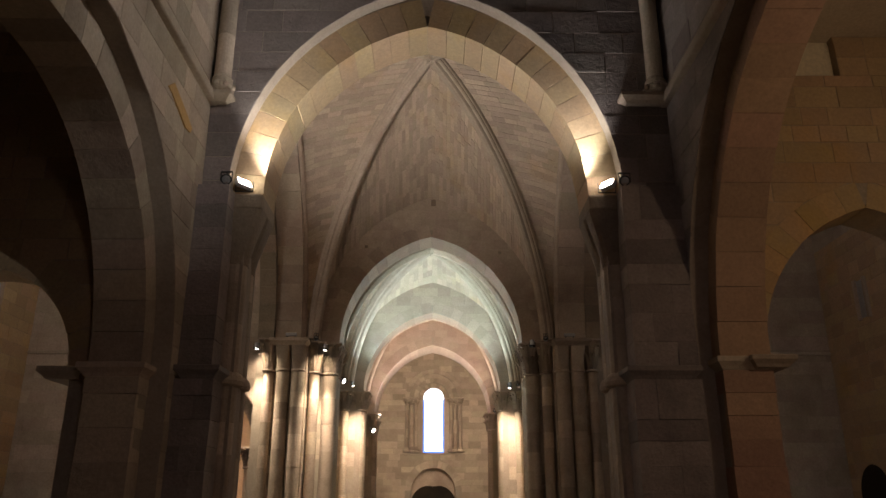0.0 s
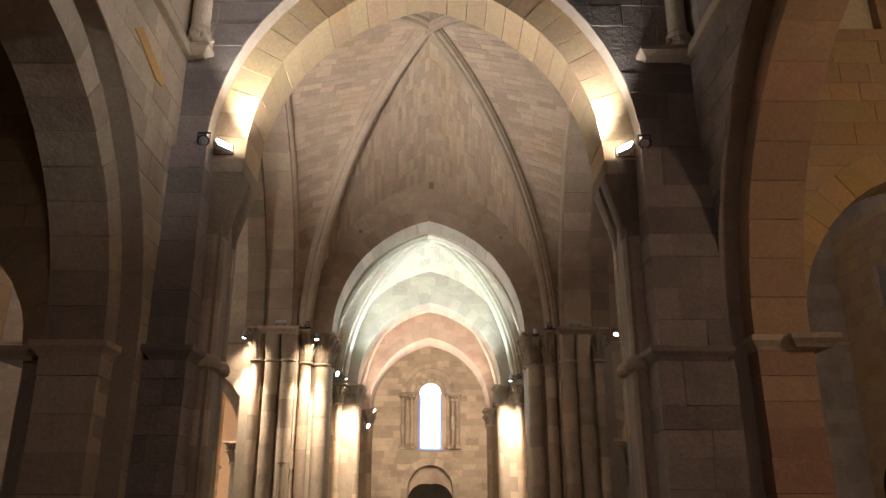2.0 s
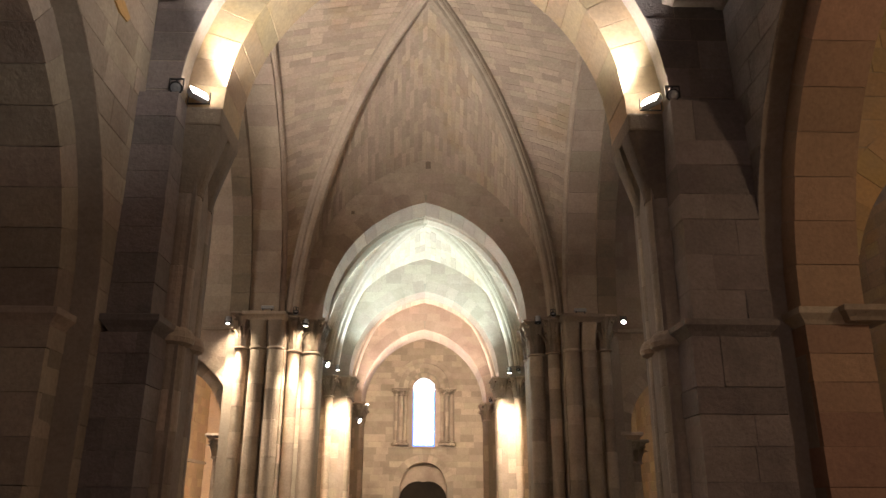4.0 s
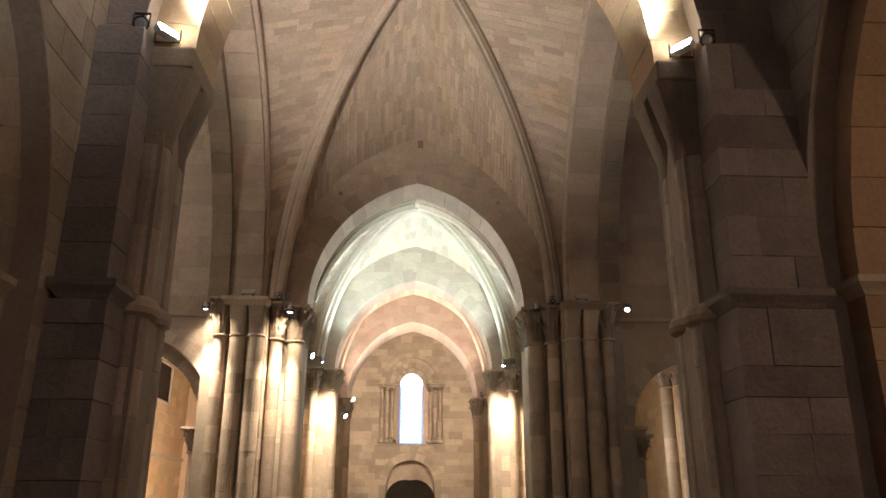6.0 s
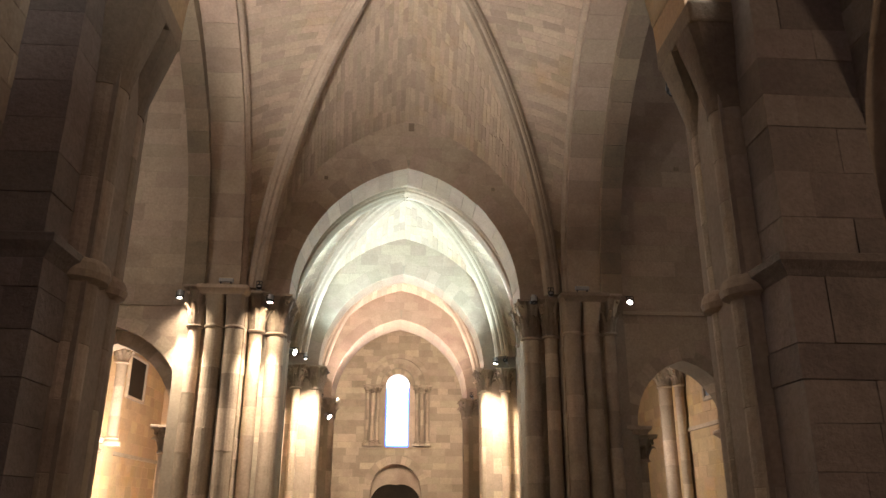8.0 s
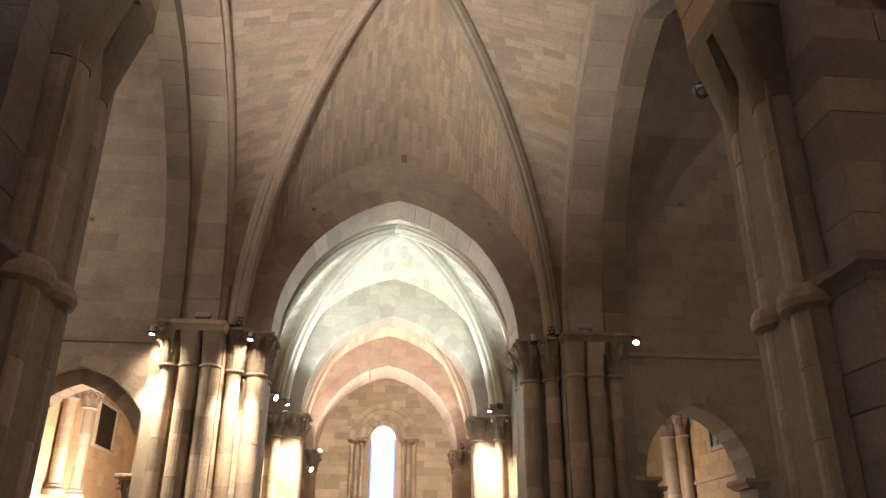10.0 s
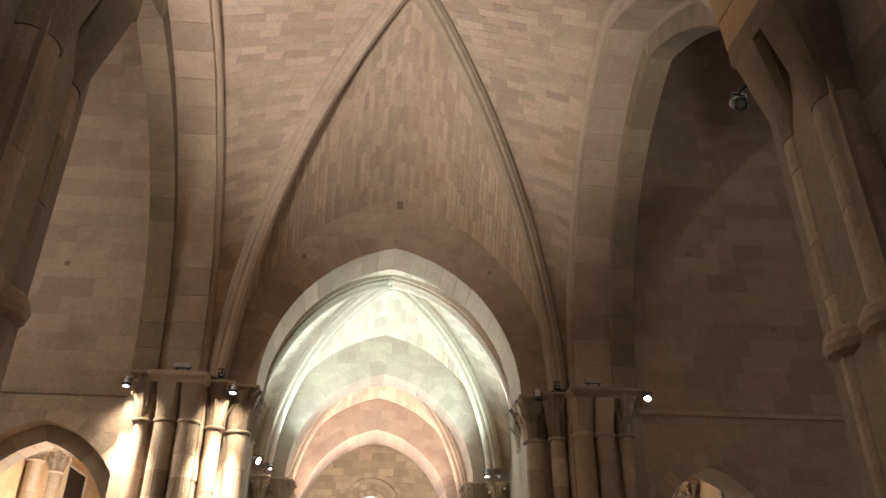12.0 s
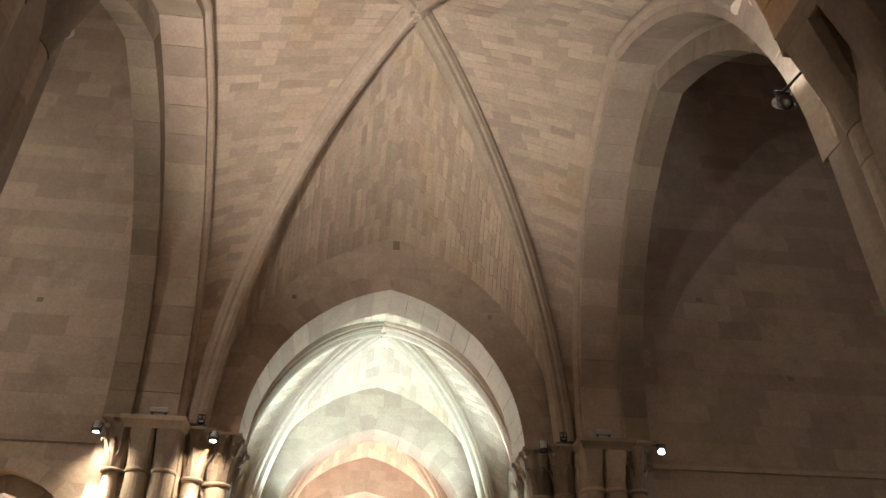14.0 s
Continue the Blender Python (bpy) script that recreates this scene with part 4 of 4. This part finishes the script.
# ---- light fittings ----
def spotlight(x, y, z, target, lit=False, r=0.085, length=0.24, arm=None, label="", body=ALU, group="spotlights"):
    """A cylindrical spot on a bracket: can, front ring, lens, yoke."""
    ob = empty("spotlight", x, y, z, label or ("small lit spotlight fixed to the stonework" if lit else "grey can spotlight, unlit, fixed to the stonework"), "spotlight", group)
    m = look((0, 0, 0), Vector(target) - Vector((x, y, z)))
    turn = m @ Matrix.Rotation(math.pi, 4, "X")
    bm = bmesh.new()
    lathe(bm, [(r * 0.55, -length), (r * 0.85, -length * 0.95), (r * 0.92, -length * 0.8), (r * 0.92, -0.03)], 18, turn)
    part("can", bm, body, ob, smooth=False)
    bm = bmesh.new()
    lathe(bm, [(r * 0.9, -0.035), (r * 1.06, -0.03), (r * 1.06, 0.03), (r * 0.86, 0.03), (r * 0.84, 0.0)], 18, turn)
    part("front_ring", bm, BLACK, ob, "black front ring")
    bm = bmesh.new()
    lathe(bm, [(r * 0.84, -0.01), (r * 0.84, 0.004), (r * 0.4, 0.016)], 18, turn)
    part("lens", bm, LENS if lit else ALU, ob, "glowing lens" if lit else "")
    bm = bmesh.new()
    for k in (-1, 1):
        add_box(bm, k * r * 1.12 - 0.006, k * r * 1.12 + 0.006, -0.012, 0.012, -0.02, 0.16)
    add_box(bm, -r * 1.18, r * 1.18, -0.015, 0.015, 0.15, 0.165)
    yoke = part("yoke", bm, BLACK, ob)
    yoke.location = (0, 0, -0.02)
    bm = bmesh.new()
    a = Vector(arm or (0, 0.3, 0.14))
    n = 8
    d = a.normalized()
    q = d.to_track_quat("Z", "Y").to_matrix().to_4x4()
    lathe(bm, [(0.014, 0), (0.014, a.length)], 8, Matrix.Translation((0, 0, 0.13)) @ q)
    part("arm", bm, BLACK, ob)
    return ob


def floodlight(x, y, z, target, lens, arm=(0, 0, -0.15)):
    """A flat flood with a rectangular glowing face on a stirrup."""
    ob = empty("floodlight", x, y, z, "lit rectangular floodlight standing on the pier capital", "floodlight", "floodlights")
    m = look((0, 0, 0), Vector(target) - Vector((x, y, z))) @ Matrix.Rotation(math.pi, 4, "X")
    bm = bmesh.new()
    add_box(bm, -0.14, 0.14, -0.08, 0.08, -0.10, -0.01, 0.02, m)
    part("housing", bm, ALU, ob)
    bm = bmesh.new()
    add_box(bm, -0.125, 0.125, -0.065, 0.065, -0.008, 0.004, 0.0, m)
    part("lens", bm, lens, ob, "glowing white lens")
    bm = bmesh.new()
    add_box(bm, -0.155, -0.147, -0.015, 0.015, -0.17, 0.0)
    add_box(bm, 0.147, 0.155, -0.015, 0.015, -0.17, 0.0)
    add_box(bm, -0.155, 0.155, -0.015, 0.015, -0.178, -0.17)
    part("stirrup", bm, BLACK, ob)


for sx in (-1, 1):
    floodlight(3.14 * sx, 12.1, 6.93, (2.2 * sx, 11.4, 7.75), LENS)
    spotlight(3.43 * sx, 11.98, 6.93, (1.5 * sx, 2.0, 1.0), arm=(0.0, 0.25, -0.16))
spotlight(-3.4, 13.63, 6.4, (-2.4, 7.0, 0.0), r=0.07, length=0.2, arm=(-0.05, -0.46, 0.1))
spotlight(3.27, 13.86, 6.64, (2.2, 7.0, 0.0), r=0.07, length=0.2, arm=(0.12, -0.68, 0.02))
for x, y, z, lit, tx in ((-5.35, 23.1, 6.21, True, -5.3), (-3.28, 23.36, 6.22, True, -3.4), (5.52, 23.2, 6.36, True, 4.6)):
    spotlight(x, y, z, (tx, 21.5 if x > 0 else 22.9, 4.5 if x > 0 else 4.0), lit, 0.075, 0.18, arm=(0.0, 0.35, 0.1))
spotlight(-3.62, 23.62, 6.66, (-3.0, 20.0, 9.0), False, 0.06, 0.15, arm=(0, 0.2, -0.25), label="small dark spotlight on the abacus")
spotlight(3.64, 23.62, 6.66, (3.0, 20.0, 9.0), False, 0.06, 0.15, arm=(0, 0.2, -0.25), label="small dark spotlight on the abacus")
spotlight(3.2, 23.6, 6.40, (3.1, 23.4, 0.0), False, 0.075, 0.2, arm=(0.1, 0.4, 0.05), label="pale can spotlight on the abacus")
for sx, z in ((-1, 6.65), (1, 6.65)):
    ob = empty("linear_flood", 4.31 * sx, 23.1, z, "short pale linear floodlight lying on the abacus", "floodlight", "linear floods")
    bm = bmesh.new()
    add_box(bm, -0.17, 0.17, -0.05, 0.05, -0.045, 0.045, 0.015)
    part("housing", bm, ALU, ob)
    bm = bmesh.new()
    add_box(bm, -0.15, 0.15, -0.04, 0.04, 0.046, 0.052)
    part("cover", bm, PALEBEIGE, ob)
    for k in (-1, 1):
        bm = bmesh.new()
        add_box(bm, k * 0.12 - 0.01, k * 0.12 + 0.01, -0.03, 0.03, -0.10, -0.04)
        part("foot", bm, BLACK, ob)
for x, y, z, r, tx, tz in ((-3.42, 29.55, 6.22, 0.11, -0.6, 5.0), (-3.1, 29.9, 6.1, 0.06, -2.6, 0.0), (3.05, 29.8, 6.02, 0.075, 2.6, 0.0), (-2.75, 36.0, 4.95, 0.11, -0.6, 3.5)):
    spotlight(x, y, z, (tx, y - 1.5, tz), True, r, 0.2, arm=(0.0, 0.35, 0.05))
for x, y, z in ((3.38, 29.9, 6.14), (-3.1, 36.1, 5.8), (2.9, 36.1, 5.85)):
    spotlight(x, y, z, (x * 0.5, y - 2, z + 2), False, 0.06, 0.15, arm=(0, 0.2, -0.15))
floodlight(-4.36, 14.5, 6.88, (-1.0, 18.5, 12.0), LENS)
floodlight(3.56, 13.38, 6.88, (4.0, 18.2, 13.2), LENS)
# loudspeakers low on the crossing piers
for sx in (-1, 1):
    ob = empty("loudspeaker", 3.56 * sx, 23.62, 1.35, "small black loudspeaker fixed to the pier", "loudspeaker", "loudspeakers")
    bm = bmesh.new()
    add_box(bm, -0.07, 0.07, -0.07, 0.07, -0.3, 0.3, 0.015)
    part("cabinet", bm, BLACK, ob)
    bm = bmesh.new()
    add_box(bm, -0.055, 0.055, -0.078, -0.071, -0.27, 0.27)
    part("grille", bm, WOOD_AND_SHADE, ob)
    bm = bmesh.new()
    add_box(bm, -0.03, 0.03, 0.07, 0.16, -0.04, 0.04)
    part("bracket", bm, BLACK, ob)

# strip of ochre plaster left on the chancel wall
bm = bmesh.new()
pts = [(9.98, 7.56), (10.2, 7.74), (10.5, 7.66), (10.9, 7.55), (11.16, 7.46), (11.1, 7.36), (10.86, 7.33), (10.5, 7.44), (10.15, 7.53)]
f = [bm.verts.new((XL + 0.03, y, z)) for y, z in pts]
g = [bm.verts.new((XL, y, z)) for y, z in pts]
bm.faces.new(f); bm.faces.new(g[::-1])
for i in range(len(pts)):
    bm.faces.new((f[i], g[i], g[(i + 1) % len(pts)], f[(i + 1) % len(pts)]))
part("plaster_patch", bm, OCHREPATCH, kind="structure", label="torn strip of old ochre plaster on the wall", category="plaster")

# socket holes in the masonry: thin dark plates carry the shade inside them
for x, y, z, w2, h2 in ((0.06, 24.19, 11.5, 0.16, 0.24), (2.3, 24.19, 9.7, 0.1, 0.1), (-2.2, 24.19, 9.9, 0.1, 0.1), (7.2, 23.585, 10.2, 0.14, 0.1), (9.0, 23.585, 8.3, 0.14, 0.1), (-7.3, 23.585, 9.1, 0.12, 0.1)):
    box("socket_hole", x - w2 / 2, x + w2 / 2, y - 0.006, y + 0.01, z - h2 / 2, z + h2 / 2, SHADEBROWN, kind="structure", label="thin dark plate coloured as the shade in a socket hole", category="hole")

# link the stones that are too many or too far to pick apart
for pile in PILES:
    pile.close()
